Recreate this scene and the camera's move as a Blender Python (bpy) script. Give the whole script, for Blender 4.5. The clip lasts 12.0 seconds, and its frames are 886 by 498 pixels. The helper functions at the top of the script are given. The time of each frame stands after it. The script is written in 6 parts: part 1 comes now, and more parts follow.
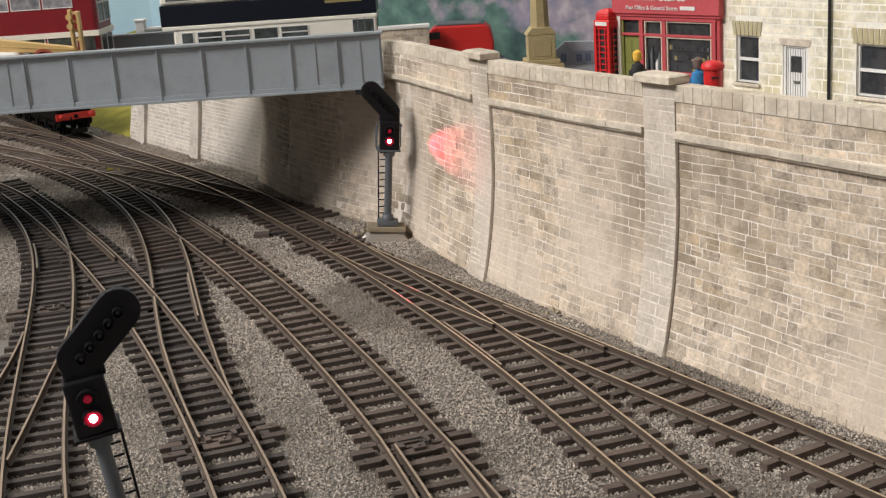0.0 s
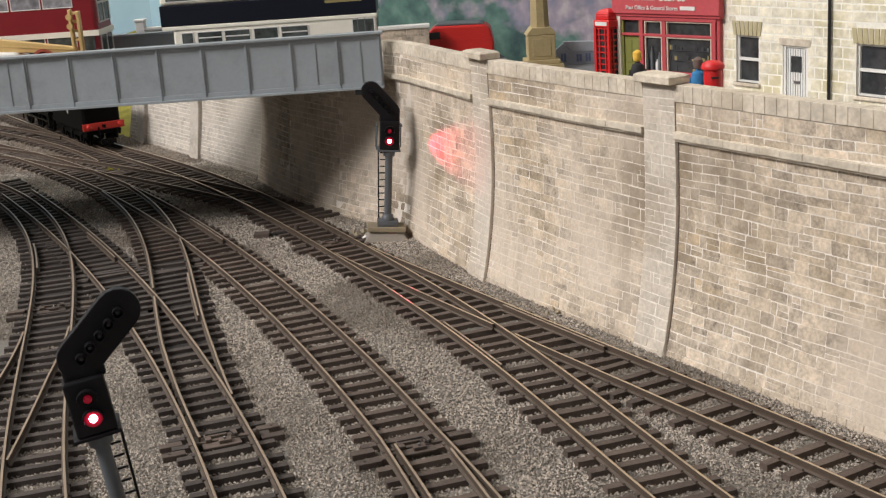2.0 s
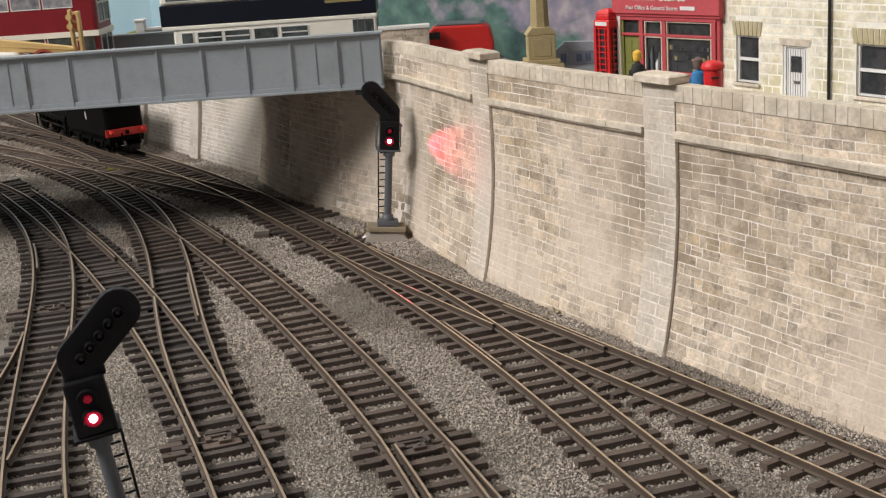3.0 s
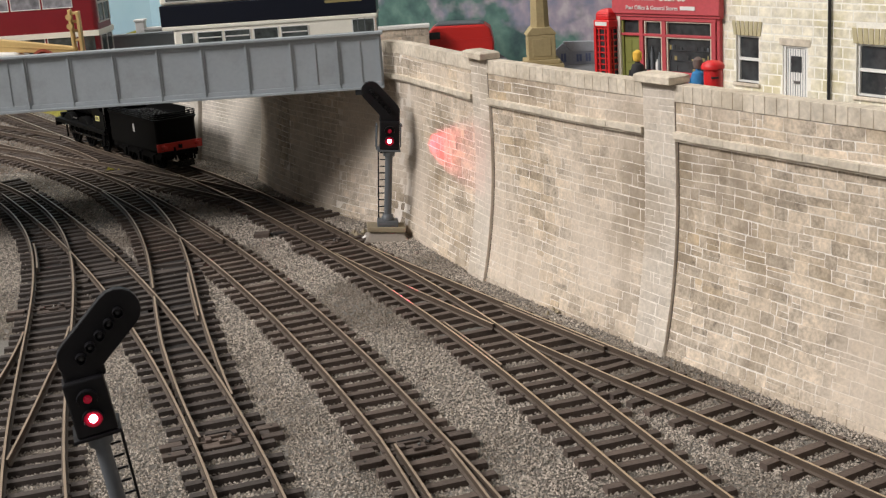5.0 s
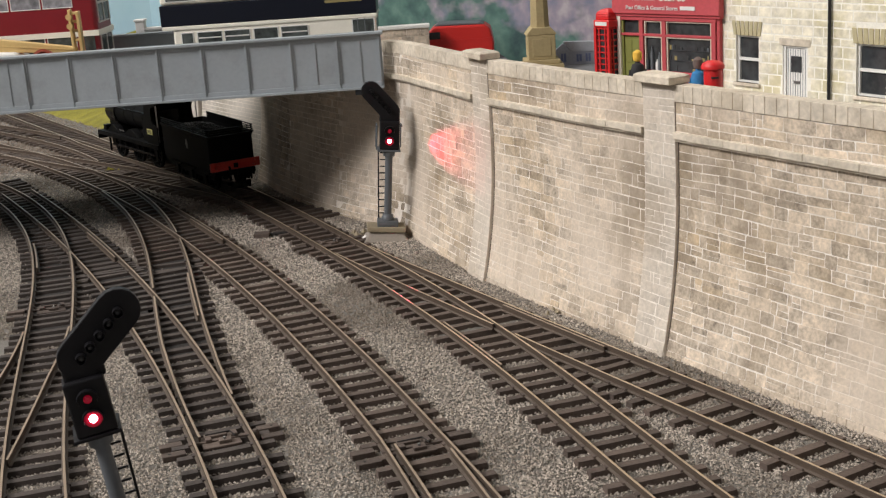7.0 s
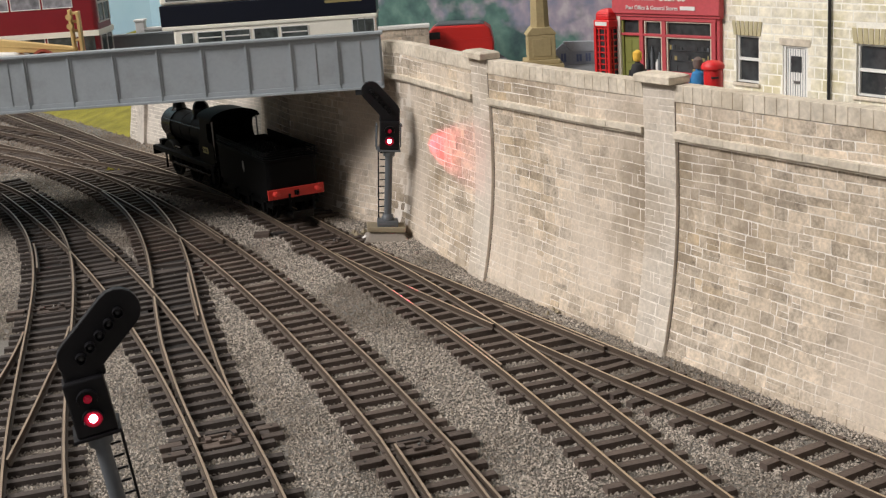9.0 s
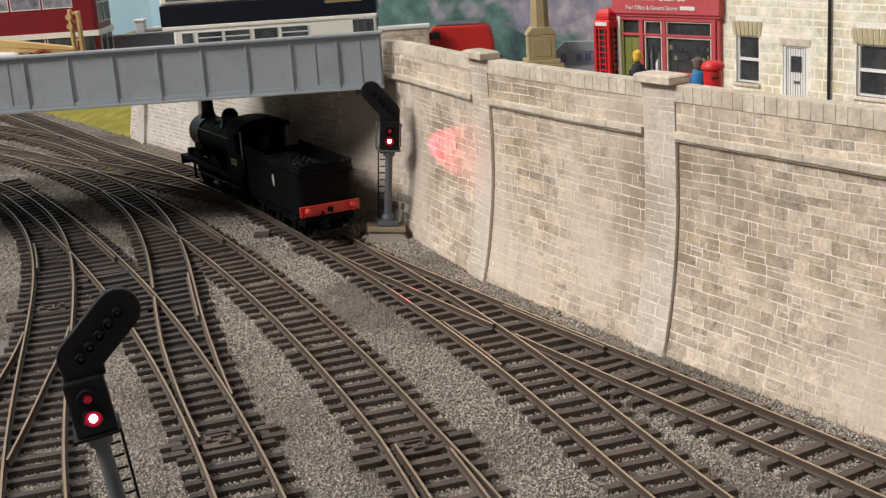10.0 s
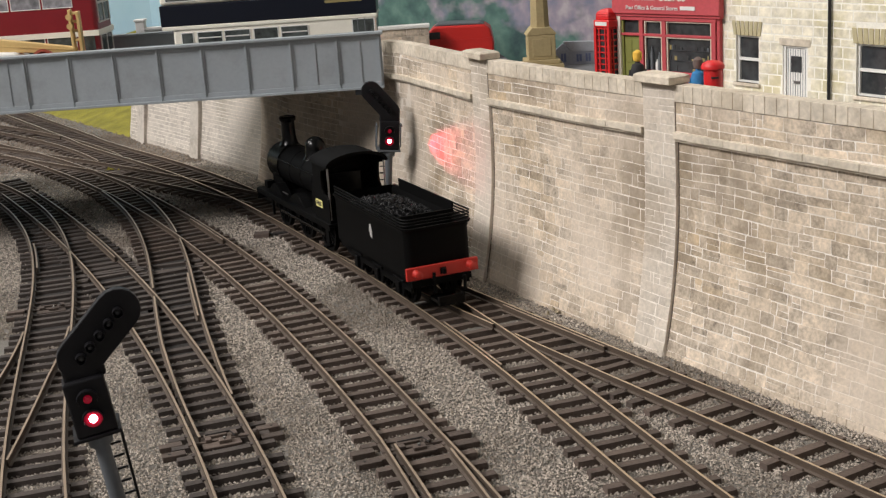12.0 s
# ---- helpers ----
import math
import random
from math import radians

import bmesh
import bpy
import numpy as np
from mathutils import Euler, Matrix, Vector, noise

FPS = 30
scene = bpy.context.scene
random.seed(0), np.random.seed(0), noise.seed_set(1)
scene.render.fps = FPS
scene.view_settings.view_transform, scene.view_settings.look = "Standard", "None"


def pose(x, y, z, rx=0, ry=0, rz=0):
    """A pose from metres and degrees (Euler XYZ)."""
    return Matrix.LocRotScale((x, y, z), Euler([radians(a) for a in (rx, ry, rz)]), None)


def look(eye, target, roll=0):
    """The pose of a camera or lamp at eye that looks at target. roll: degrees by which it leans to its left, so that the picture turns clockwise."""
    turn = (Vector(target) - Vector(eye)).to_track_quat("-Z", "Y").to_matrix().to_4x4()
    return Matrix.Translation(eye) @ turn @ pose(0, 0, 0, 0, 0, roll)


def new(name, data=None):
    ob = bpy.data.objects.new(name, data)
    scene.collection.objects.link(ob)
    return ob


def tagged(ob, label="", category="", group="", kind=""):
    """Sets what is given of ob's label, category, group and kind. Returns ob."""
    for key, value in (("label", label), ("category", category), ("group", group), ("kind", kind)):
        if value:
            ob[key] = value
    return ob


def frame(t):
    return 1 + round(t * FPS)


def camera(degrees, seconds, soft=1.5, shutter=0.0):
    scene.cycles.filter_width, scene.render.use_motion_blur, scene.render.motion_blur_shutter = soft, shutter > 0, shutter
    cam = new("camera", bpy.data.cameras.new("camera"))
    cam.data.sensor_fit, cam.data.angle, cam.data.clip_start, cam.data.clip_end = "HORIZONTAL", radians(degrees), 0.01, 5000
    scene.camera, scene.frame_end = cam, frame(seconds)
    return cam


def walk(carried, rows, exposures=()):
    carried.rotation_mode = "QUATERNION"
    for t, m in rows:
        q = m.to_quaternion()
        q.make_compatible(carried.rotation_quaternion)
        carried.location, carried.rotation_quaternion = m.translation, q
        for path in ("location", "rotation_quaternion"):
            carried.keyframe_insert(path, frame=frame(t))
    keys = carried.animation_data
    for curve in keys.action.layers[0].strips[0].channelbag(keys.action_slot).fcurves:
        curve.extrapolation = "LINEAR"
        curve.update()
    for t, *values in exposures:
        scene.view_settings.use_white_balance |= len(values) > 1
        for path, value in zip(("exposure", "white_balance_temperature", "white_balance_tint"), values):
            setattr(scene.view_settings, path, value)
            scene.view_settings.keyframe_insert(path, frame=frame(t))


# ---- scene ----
# Sizes below are in centimetres of the model; U turns them into metres.
U = 0.01
cam = camera(38.42, 12.0, soft=1.25, shutter=0.4)
PITCH, ROLL = 15.087, -3.95
EYE = (0.0, 0.0, 0.149976)
AIM = (0.0, math.cos(radians(PITCH)), EYE[2] - math.sin(radians(PITCH)))
walk(cam, [(0.0, look(EYE, AIM, ROLL)), (12.0, look(EYE, AIM, ROLL))], exposures=[(0.0, 0.0), (12.0, 0.0)])

# ---- light: a dim room with lamps over the layout ----
world = bpy.data.worlds.new("room_air")
world.use_nodes = True
world.node_tree.nodes["Background"].inputs[0].default_value = (0.9, 0.93, 1.0, 1)
world.node_tree.nodes["Background"].inputs[1].default_value = 0.08
scene.world = world


def area_lamp(name, at, to, sx, sy, watts, color):
    data = bpy.data.lights.new(name, "AREA")
    data.shape, data.size, data.size_y, data.energy, data.color = "RECTANGLE", sx, sy, watts, color
    ob = new(name, data)
    ob.matrix_world = look(at, to)
    return ob


# a wide lamp ahead of the layout on its open side, a ceiling tube above, and an unseen fill added past the bridge
LAMP_A, LAMP_B, FILL_C = (-1.45, -0.24, 1.38), (-0.5, 1.4, 1.92), (-1.75, 0.8, 1.35)
area_lamp("lamp_light", LAMP_A, (0, 0.55, 0), 0.9, 0.6, 48, (1.0, 0.957, 0.945))
area_lamp("lamp_light", LAMP_B, (0, 0.75, 0), 1.2, 0.4, 25, (1.0, 0.96, 0.9))
# added fill that brightens the wall beyond the bridge, no known lamp
area_lamp("lamp_light", FILL_C, (-0.1, 0.8, 0), 0.5, 0.6, 12, (1.0, 0.965, 0.93))


def red_spot(at, to, watts, size):
    data = bpy.data.lights.new("signal_beam", "SPOT")
    data.energy, data.color, data.spot_size, data.spot_blend, data.shadow_soft_size = watts, (1.0, 0.03, 0.10), radians(size), 0.7, 0.001
    ob = new("signal_beam", data)
    ob.matrix_world = look([c * U for c in at], [c * U for c in to])


# ---- materials ----
def mat(name, rgb, rough=0.6, metal=0.0, var=0.18, s1=900.0, s2=60.0, bump=0.15, rnd=0.0, island=0.0, stain=None, stain_amt=0.0,
        stain_scale=25.0, stain_rough=0.5, emit=0.0, coords="Object", spec=0.5, tint=None, bloom=None, bloom_amt=0.72, streak=None):
    m = bpy.data.materials.new(name)
    m.use_nodes = True
    nt = m.node_tree
    n, l = nt.nodes, nt.links
    b = n["Principled BSDF"]
    b.inputs["Roughness"].default_value, b.inputs["Metallic"].default_value = rough, metal
    b.inputs["Specular IOR Level"].default_value = spec
    if emit:
        b.inputs["Emission Color"].default_value, b.inputs["Emission Strength"].default_value = (*rgb, 1), emit
    if coords == "World":
        g = n.new("ShaderNodeNewGeometry")
        co = g.outputs["Position"]
    else:
        co = n.new("ShaderNodeTexCoord").outputs["Object"]

    def tex(scale, detail=4, rgh=0.5):
        t = n.new("ShaderNodeTexNoise")
        t.inputs["Scale"].default_value, t.inputs["Detail"].default_value, t.inputs["Roughness"].default_value = scale, detail, rgh
        l.new(co, t.inputs["Vector"])
        return t.outputs["Fac"]

    def mth(op, a, b2):
        q = n.new("ShaderNodeMath")
        q.operation = op
        for i, v in enumerate((a, b2)):
            if isinstance(v, (int, float)):
                q.inputs[i].default_value = v
            else:
                l.new(v, q.inputs[i])
        return q.outputs[0]

    fine, coarse = tex(s1), tex(s2, 3)
    k = mth("ADD", mth("MULTIPLY", mth("SUBTRACT", fine, 0.5), var * 2.2), mth("MULTIPLY", mth("SUBTRACT", coarse, 0.5), var * 2.2))
    if rnd:
        k = mth("ADD", k, mth("MULTIPLY", mth("SUBTRACT", n.new("ShaderNodeObjectInfo").outputs["Random"], 0.5), rnd))
    if island:
        k = mth("ADD", k, mth("MULTIPLY", mth("SUBTRACT", n.new("ShaderNodeNewGeometry").outputs["Random Per Island"], 0.5), island))
    pick = None
    if tint:
        pick = n.new("ShaderNodeObjectInfo").outputs["Random"] if rnd else n.new("ShaderNodeNewGeometry").outputs["Random Per Island"]
        pick = mth("FRACT", mth("MULTIPLY", pick, 7.31), 0.0)
    k = mth("ADD", k, 1.0)
    v = n.new("ShaderNodeVectorMath")
    v.operation = "SCALE"
    v.inputs[0].default_value = rgb
    if tint:
        tm = n.new("ShaderNodeMix")
        tm.data_type = "RGBA"
        pt = n.new("ShaderNodeMapRange")
        l.new(tex(17.0, 4), pt.inputs[0])
        pt.inputs[1].default_value, pt.inputs[2].default_value = 0.42, 0.6
        l.new(mth("MULTIPLY", mth("POWER", pick, 1.6), pt.outputs[0]), tm.inputs["Factor"])
        tm.inputs["A"].default_value, tm.inputs["B"].default_value = (*rgb, 1), (*tint, 1)
        l.new(tm.outputs["Result"], v.inputs[0])
    l.new(k, v.inputs["Scale"])
    col = v.outputs[0]
    if stain:
        t = n.new("ShaderNodeMapRange")
        l.new(tex(stain_scale, 6, stain_rough), t.inputs[0])
        t.inputs[1].default_value, t.inputs[2].default_value, t.inputs[4].default_value = 0.48, 0.62, stain_amt
        x = n.new("ShaderNodeMix")
        x.data_type = "RGBA"
        l.new(t.outputs[0], x.inputs["Factor"])
        l.new(col, x.inputs["A"])
        x.inputs["B"].default_value = (*stain, 1)
        col = x.outputs["Result"]
    if bloom:
        t = n.new("ShaderNodeMapRange")
        l.new(tex(16.0, 5, 0.6), t.inputs[0])
        t.inputs[1].default_value, t.inputs[2].default_value, t.inputs[4].default_value = 0.45, 0.6, bloom_amt
        x = n.new("ShaderNodeMix")
        x.data_type = "RGBA"
        l.new(t.outputs[0], x.inputs["Factor"])
        l.new(col, x.inputs["A"])
        bl = n.new("ShaderNodeVectorMath")
        bl.operation = "SCALE"
        bl.inputs[0].default_value = bloom
        l.new(mth("ADD", mth("MULTIPLY", fine, 0.3), 0.85), bl.inputs["Scale"])
        l.new(bl.outputs[0], x.inputs["B"])
        col = x.outputs["Result"]
    if streak:
        # water runs: patches drawn out downwards
        mp = n.new("ShaderNodeMapping")
        mp.inputs["Scale"].default_value = (1, 1, 0.28)
        l.new(co, mp.inputs[0])
        wn = n.new("ShaderNodeTexNoise")
        wn.inputs["Scale"].default_value, wn.inputs["Detail"].default_value, wn.inputs["Roughness"].default_value = 34.0, 7, 0.62
        l.new(mp.outputs[0], wn.inputs["Vector"])
        t = n.new("ShaderNodeMapRange")
        l.new(wn.outputs["Fac"], t.inputs[0])
        t.inputs[1].default_value, t.inputs[2].default_value, t.inputs[4].default_value = 0.56, 0.68, 0.55
        x = n.new("ShaderNodeMix")
        x.data_type = "RGBA"
        l.new(t.outputs[0], x.inputs["Factor"])
        l.new(col, x.inputs["A"])
        x.inputs["B"].default_value = (*streak, 1)
        col = x.outputs["Result"]
    l.new(col, b.inputs["Base Color"])
    if bump:
        p = n.new("ShaderNodeBump")
        p.inputs["Strength"].default_value, p.inputs["Distance"].default_value = bump, 0.0006
        l.new(fine, p.inputs["Height"])
        l.new(p.outputs[0], b.inputs["Normal"])
    return m


BALLAST = mat("ballast", (0.17, 0.158, 0.138), 0.9, var=0.5, s1=1500, s2=30, bump=0.8, coords="World", stain=(0.13, 0.11, 0.09), stain_amt=0.6, stain_scale=18)
GRAIN = mat("ballast_grain", (0.38, 0.335, 0.282), 0.85, var=0.12, s2=25, island=1.1, bump=0, coords="World", stain=(0.15, 0.12, 0.09), stain_amt=0.65, stain_scale=14)
GRAIN_BROWN = mat("ballast_grain_rusty", (0.23, 0.185, 0.145), 0.85, var=0.12, s2=25, island=1.0, bump=0, coords="World", stain=(0.13, 0.095, 0.068), stain_amt=0.7, stain_scale=14)
SLEEPER = mat("sleeper", (0.092, 0.068, 0.054), 0.8, var=0.35, s1=1100, s2=120, bump=0.4, rnd=0.5)
# darker copy of the sleeper colour for the yard and crossover lines
SLEEPER_DARK = mat("sleeper_darker", (0.056, 0.044, 0.037), 0.8, var=0.35, s1=1100, s2=120, bump=0.4, rnd=0.5)
RAIL_SIDE = mat("rail_side", (0.078, 0.056, 0.04), 0.6, var=0.25, s1=1500, s2=60, bump=0.2, coords="World")
# golden glint on the rails by the wall, put into a brighter top colour
RAIL_GLINT = mat("rail_glint_bright", (0.56, 0.45, 0.31), 0.3, metal=0.6, var=0.2, s1=1400, s2=40, bump=0.05, coords="World")
RAIL_TOP = mat("rail_top", (0.32, 0.245, 0.175), 0.45, metal=0.2, var=0.25, s1=1400, s2=40, bump=0.05, coords="World")
STONE = mat("wall_stone", (0.55, 0.462, 0.358), 0.88, var=0.5, s1=900, s2=230, bump=0.2, rnd=0.5, coords="World", tint=(0.44, 0.34, 0.22), bloom=(0.655, 0.562, 0.458), bloom_amt=0.74, stain=(0.22, 0.17, 0.115), stain_amt=0.7, stain_scale=20, stain_rough=0.72, streak=(0.27, 0.215, 0.15))
STONE_JOINED = mat("wall_stone_far", (0.55, 0.462, 0.358), 0.88, var=0.5, s1=900, s2=230, bump=0.2, island=0.5, coords="World", tint=(0.44, 0.34, 0.22), bloom=(0.655, 0.562, 0.458), bloom_amt=0.74, stain=(0.22, 0.17, 0.115), stain_amt=0.7, stain_scale=20, stain_rough=0.72, streak=(0.27, 0.215, 0.15))
FAR_STONE = mat("far_wall_stone", (0.50, 0.455, 0.395), 0.88, var=0.35, s1=700, s2=200, bump=0.2, island=0.22, coords="World", stain=(0.30, 0.27, 0.21), stain_amt=0.6, stain_scale=18, stain_rough=0.7, bloom=(0.56, 0.515, 0.45))
MORTAR = mat("mortar", (0.82, 0.76, 0.68), 0.9, var=0.25, s1=700, s2=60, bump=0.2, coords="World", bloom=(0.66, 0.58, 0.485), bloom_amt=0.8, stain=(0.5, 0.43, 0.34), stain_amt=0.5, stain_scale=60)
PILASTER = mat("pilaster_stone", (0.58, 0.515, 0.43), 0.85, var=0.3, s1=700, s2=140, bump=0.3, island=0.18, coords="World", stain=(0.36, 0.29, 0.21), stain_amt=0.5, stain_scale=24, stain_rough=0.7, bloom=(0.62, 0.555, 0.47))
COPING = mat("coping_stone", (0.61, 0.54, 0.435), 0.85, var=0.3, s1=600, s2=110, bump=0.2, rnd=0.14, coords="World", stain=(0.36, 0.29, 0.2), stain_amt=0.45, stain_scale=70, stain_rough=0.7)
# dark colour for the shade drawn where pilaster meets wall
SHADE_LINE = mat("shade_line_dark", (0.13, 0.10, 0.075), 0.95, var=0.4, s1=600, s2=60, bump=0.2, coords="World")
UNDERLAY = mat("dark_underlay", (0.02, 0.017, 0.015), 0.95, var=0.4, s1=1200, s2=60, bump=0.5, coords="World")
GIRDER = mat("girder_grey", (0.325, 0.358, 0.378), 0.5, var=0.07, s1=500, s2=40, bump=0.05, coords="World", stain=(0.21, 0.225, 0.22), stain_amt=0.5, stain_scale=30, stain_rough=0.7)
BLACK = mat("engine_black", (0.003, 0.003, 0.0031), 0.55, var=0.3, bump=0.05, spec=0.09)
SATIN = mat("smokebox_black", (0.003, 0.003, 0.003), 0.25, var=0.3, bump=0.05, spec=0.25)
COAL = mat("coal", (0.006, 0.006, 0.0065), 0.42, var=0.6, s1=1500, bump=0.8, island=0.9, spec=0.22)
BEAM_RED = mat("beam_red", (0.5, 0.03, 0.02), 0.45, var=0.08, bump=0.05)
STEEL = mat("steel", (0.35, 0.34, 0.33), 0.35, metal=0.9, bump=0)
SIGNAL_BLACK = mat("signal_black", (0.007, 0.0065, 0.008), 0.5, var=0.25, bump=0.08, spec=0.3)
SIGNAL_GREY = mat("signal_grey", (0.105, 0.115, 0.125), 0.5, var=0.12, bump=0.08)
LED = mat("led_lit", (0.3, 0.003, 0.02), 0.3, var=0, bump=0, emit=0.4)
LED_CORE = mat("led_core", (1.0, 0.6, 0.7), 0.3, var=0, bump=0, emit=12)
# weak emission stands in for the lit lamp's red reflected in the upper lens
LED_REFLECTION = mat("led_reflected", (0.4, 0.008, 0.03), 0.2, var=0, bump=0, emit=0.28)
LENS = mat("clear_lens", (0.10, 0.10, 0.10), 0.12, var=0, bump=0)
PLINTH = mat("plinth_card", (0.30, 0.25, 0.165), 0.85, var=0.2, bump=0.3)
GRASS = mat("grass_mat", (0.215, 0.19, 0.022), 0.95, var=0.6, s1=1800, s2=70, bump=0.8, coords="World")
WHITE = mat("white_paint", (0.75, 0.74, 0.70), 0.5, var=0.05, bump=0.05)
CREAM = mat("bus_cream", (0.9, 0.86, 0.74), 0.35, var=0.05, bump=0.02)
NAVY = mat("bus_navy", (0.004, 0.006, 0.014), 0.3, var=0.1, bump=0.02)
BUS_RED = mat("bus_red", (0.22, 0.011, 0.018), 0.35, var=0.08, bump=0.02)
VAN_RED = mat("van_red", (0.55, 0.025, 0.02), 0.35, var=0.08, bump=0.02)
POST_RED = mat("post_red", (0.62, 0.02, 0.022), 0.4, var=0.08, bump=0.02)
SHOP_RED = mat("shop_red", (0.47, 0.065, 0.075), 0.55, var=0.2, bump=0.04)
YELLOW = mat("crane_yellow", (0.62, 0.43, 0.17), 0.5, var=0.1, bump=0.05)
HAIR_BROWN = mat("hair_brown", (0.14, 0.10, 0.085), 0.8, bump=0.2)
GLASS = mat("window_glass", (0.045, 0.048, 0.05), 0.12, var=0.8, s1=300, s2=60, bump=0)
# bus panes: reflections painted in as a lighter, mottled glass colour
SHEEN_GLASS = mat("sheen_glass", (0.27, 0.27, 0.29), 0.15, var=1.0, s1=260, s2=110, bump=0)
BUS_GLASS = mat("bus_glass", (0.075, 0.085, 0.08), 0.15, var=0.9, s1=260, s2=110, bump=0)
TYRE = mat("tyre", (0.03, 0.03, 0.03), 0.8, bump=0.1)
ROAD = mat("road_grey", (0.16, 0.16, 0.165), 0.9, var=0.15, bump=0.3, coords="World")
PAVING = mat("paving", (0.36, 0.35, 0.33), 0.9, var=0.12, bump=0.2, coords="World")
HOUSE_STONE = mat("house_stone", (0.74, 0.69, 0.55), 0.85, var=0.4, s1=420, s2=110, bump=0.3, island=0.2, stain=(0.52, 0.46, 0.25), stain_amt=0.7, stain_scale=60, stain_rough=0.65)
HOUSE_MORTAR = mat("house_mortar", (0.83, 0.8, 0.7), 0.9, bump=0.2)
LINTEL = mat("lintel", (0.48, 0.42, 0.25), 0.85, var=0.15, bump=0.2, island=0.3)
OLIVE = mat("door_olive", (0.2, 0.21, 0.05), 0.6, var=0.1, bump=0.05)
COLUMN = mat("column_ochre", (0.38, 0.30, 0.15), 0.75, var=0.15, bump=0.15)
BLUE = mat("coat_blue", (0.03, 0.19, 0.42), 0.8, bump=0.2)
YELLOW_HAIR = mat("straw_yellow", (0.75, 0.45, 0.06), 0.8, bump=0.2)
DARK_CLOTH = mat("dark_cloth", (0.02, 0.02, 0.022), 0.8, bump=0.2)
PLATE_YELLOW = mat("plate_yellow", (0.75, 0.68, 0.25), 0.5, var=0.05, bump=0)
BAR_DARK = mat("lettering_dark", (0.03, 0.03, 0.03), 0.6, bump=0)
HAZE_WALL = mat("haze_wall", (0.34, 0.36, 0.42), 0.9, var=0.15, bump=0)
HAZE_ROOF = mat("haze_roof", (0.40, 0.41, 0.45), 0.9, var=0.15, bump=0)
HAZE_BLUE = mat("haze_blue", (0.15, 0.18, 0.30), 0.9, var=0.2, bump=0)
ROOM_WALL = mat("room_paint", (0.2, 0.2, 0.205), 0.9, bump=0)
REEL_RED = mat("reel_red", (0.36, 0.06, 0.025), 0.5, var=0.15, bump=0.05)
GILT = mat("dull_gilt", (0.30, 0.24, 0.10), 0.5, var=0.2, bump=0)
BEARING = mat("bearing_dark", (0.03, 0.032, 0.035), 0.6, var=0.2, bump=0.1)
PIPE_BLACK = mat("pipe_black", (0.012, 0.012, 0.012), 0.4, bump=0)


# ---- mesh building ----
class M:
    def __init__(self):
        self.v, self.f, self.mi = [], [], []

    def add(self, vs, fs, m=None, mi=0):
        k = len(self.v)
        self.v += [tuple(m @ Vector(p)) if m else tuple(p) for p in vs]
        self.f += [tuple(k + i for i in q) for q in fs]
        self.mi += [mi] * len(fs)
        return self

    def box(self, x0, x1, y0, y1, z0, z1, m=None, mi=0):
        vs = [(x, y, z) for z in (z0, z1) for x, y in ((x0, y0), (x1, y0), (x1, y1), (x0, y1))]
        return self.add(vs, [(3, 2, 1, 0), (4, 5, 6, 7), (0, 1, 5, 4), (1, 2, 6, 5), (2, 3, 7, 6), (3, 0, 4, 7)], m, mi)

    def prism(self, poly, a, b, axis="y", m=None, mi=0):
        """poly in the plane square to axis, counted round once; extruded from a to b."""
        n = len(poly)
        if axis == "y":
            put = lambda p, d: (p[0], d, p[1])
        elif axis == "x":
            put = lambda p, d: (d, p[0], p[1])
        else:
            put = lambda p, d: (p[0], p[1], d)
        vs = [put(p, a) for p in poly] + [put(p, b) for p in poly]
        fs = [tuple(range(n))[::-1], tuple(range(n, 2 * n))] + [(i, (i + 1) % n, n + (i + 1) % n, n + i) for i in range(n)]
        return self.add(vs, fs, m, mi)

    def lathe(self, prof, n=20, m=None, mi=0):
        """prof: (radius, z) from bottom to top, turned round z."""
        vs = [(r * math.cos(2 * math.pi * i / n), r * math.sin(2 * math.pi * i / n), z) for r, z in prof for i in range(n)]
        fs = [(j * n + i, j * n + (i + 1) % n, (j + 1) * n + (i + 1) % n, (j + 1) * n + i) for j in range(len(prof) - 1) for i in range(n)]
        fs += [tuple(range(n))[::-1], tuple(range((len(prof) - 1) * n, len(prof) * n))]
        return self.add(vs, fs, m, mi)

    def rod(self, p, q, r, n=8, r2=None):
        p, q = Vector(p), Vector(q)
        m = Matrix.Translation(p) @ (q - p).to_track_quat("Z", "Y").to_matrix().to_4x4()
        return self.lathe([(r, 0), (r if r2 is None else r2, (q - p).length)], n, m)


def part(name, b, material, parent=None, label="", bevel=0.0, smooth=False, at=None, seg=2):
    """Links one mesh object; its numbers are centimetres."""
    me = bpy.data.meshes.new(name)
    me.from_pydata([(x * U, y * U, z * U) for x, y, z in b.v], [], b.f)
    mats = material if isinstance(material, (list, tuple)) else [material]
    for q in mats:
        me.materials.append(q)
    if len(mats) > 1:
        me.polygons.foreach_set("material_index", b.mi)
    bm = bmesh.new()
    bm.from_mesh(me)
    bmesh.ops.recalc_face_normals(bm, faces=bm.faces)
    if bevel:
        es = [e for e in bm.edges if len(e.link_faces) == 2 and e.calc_face_angle(0) > 0.6]
        bmesh.ops.bevel(bm, geom=es, offset=bevel * U, segments=seg, affect="EDGES", profile=0.5, clamp_overlap=True)
    bm.to_mesh(me)
    bm.free()
    if smooth:
        me.polygons.foreach_set("use_smooth", [True] * len(me.polygons))
        me.set_sharp_from_angle(angle=radians(40))
    ob = new(name, me)
    if parent:
        ob.parent = parent
    if at is not None:
        ob.matrix_basis = pc(*at) if isinstance(at, tuple) else at
    if label:
        ob["label"] = label
    return ob


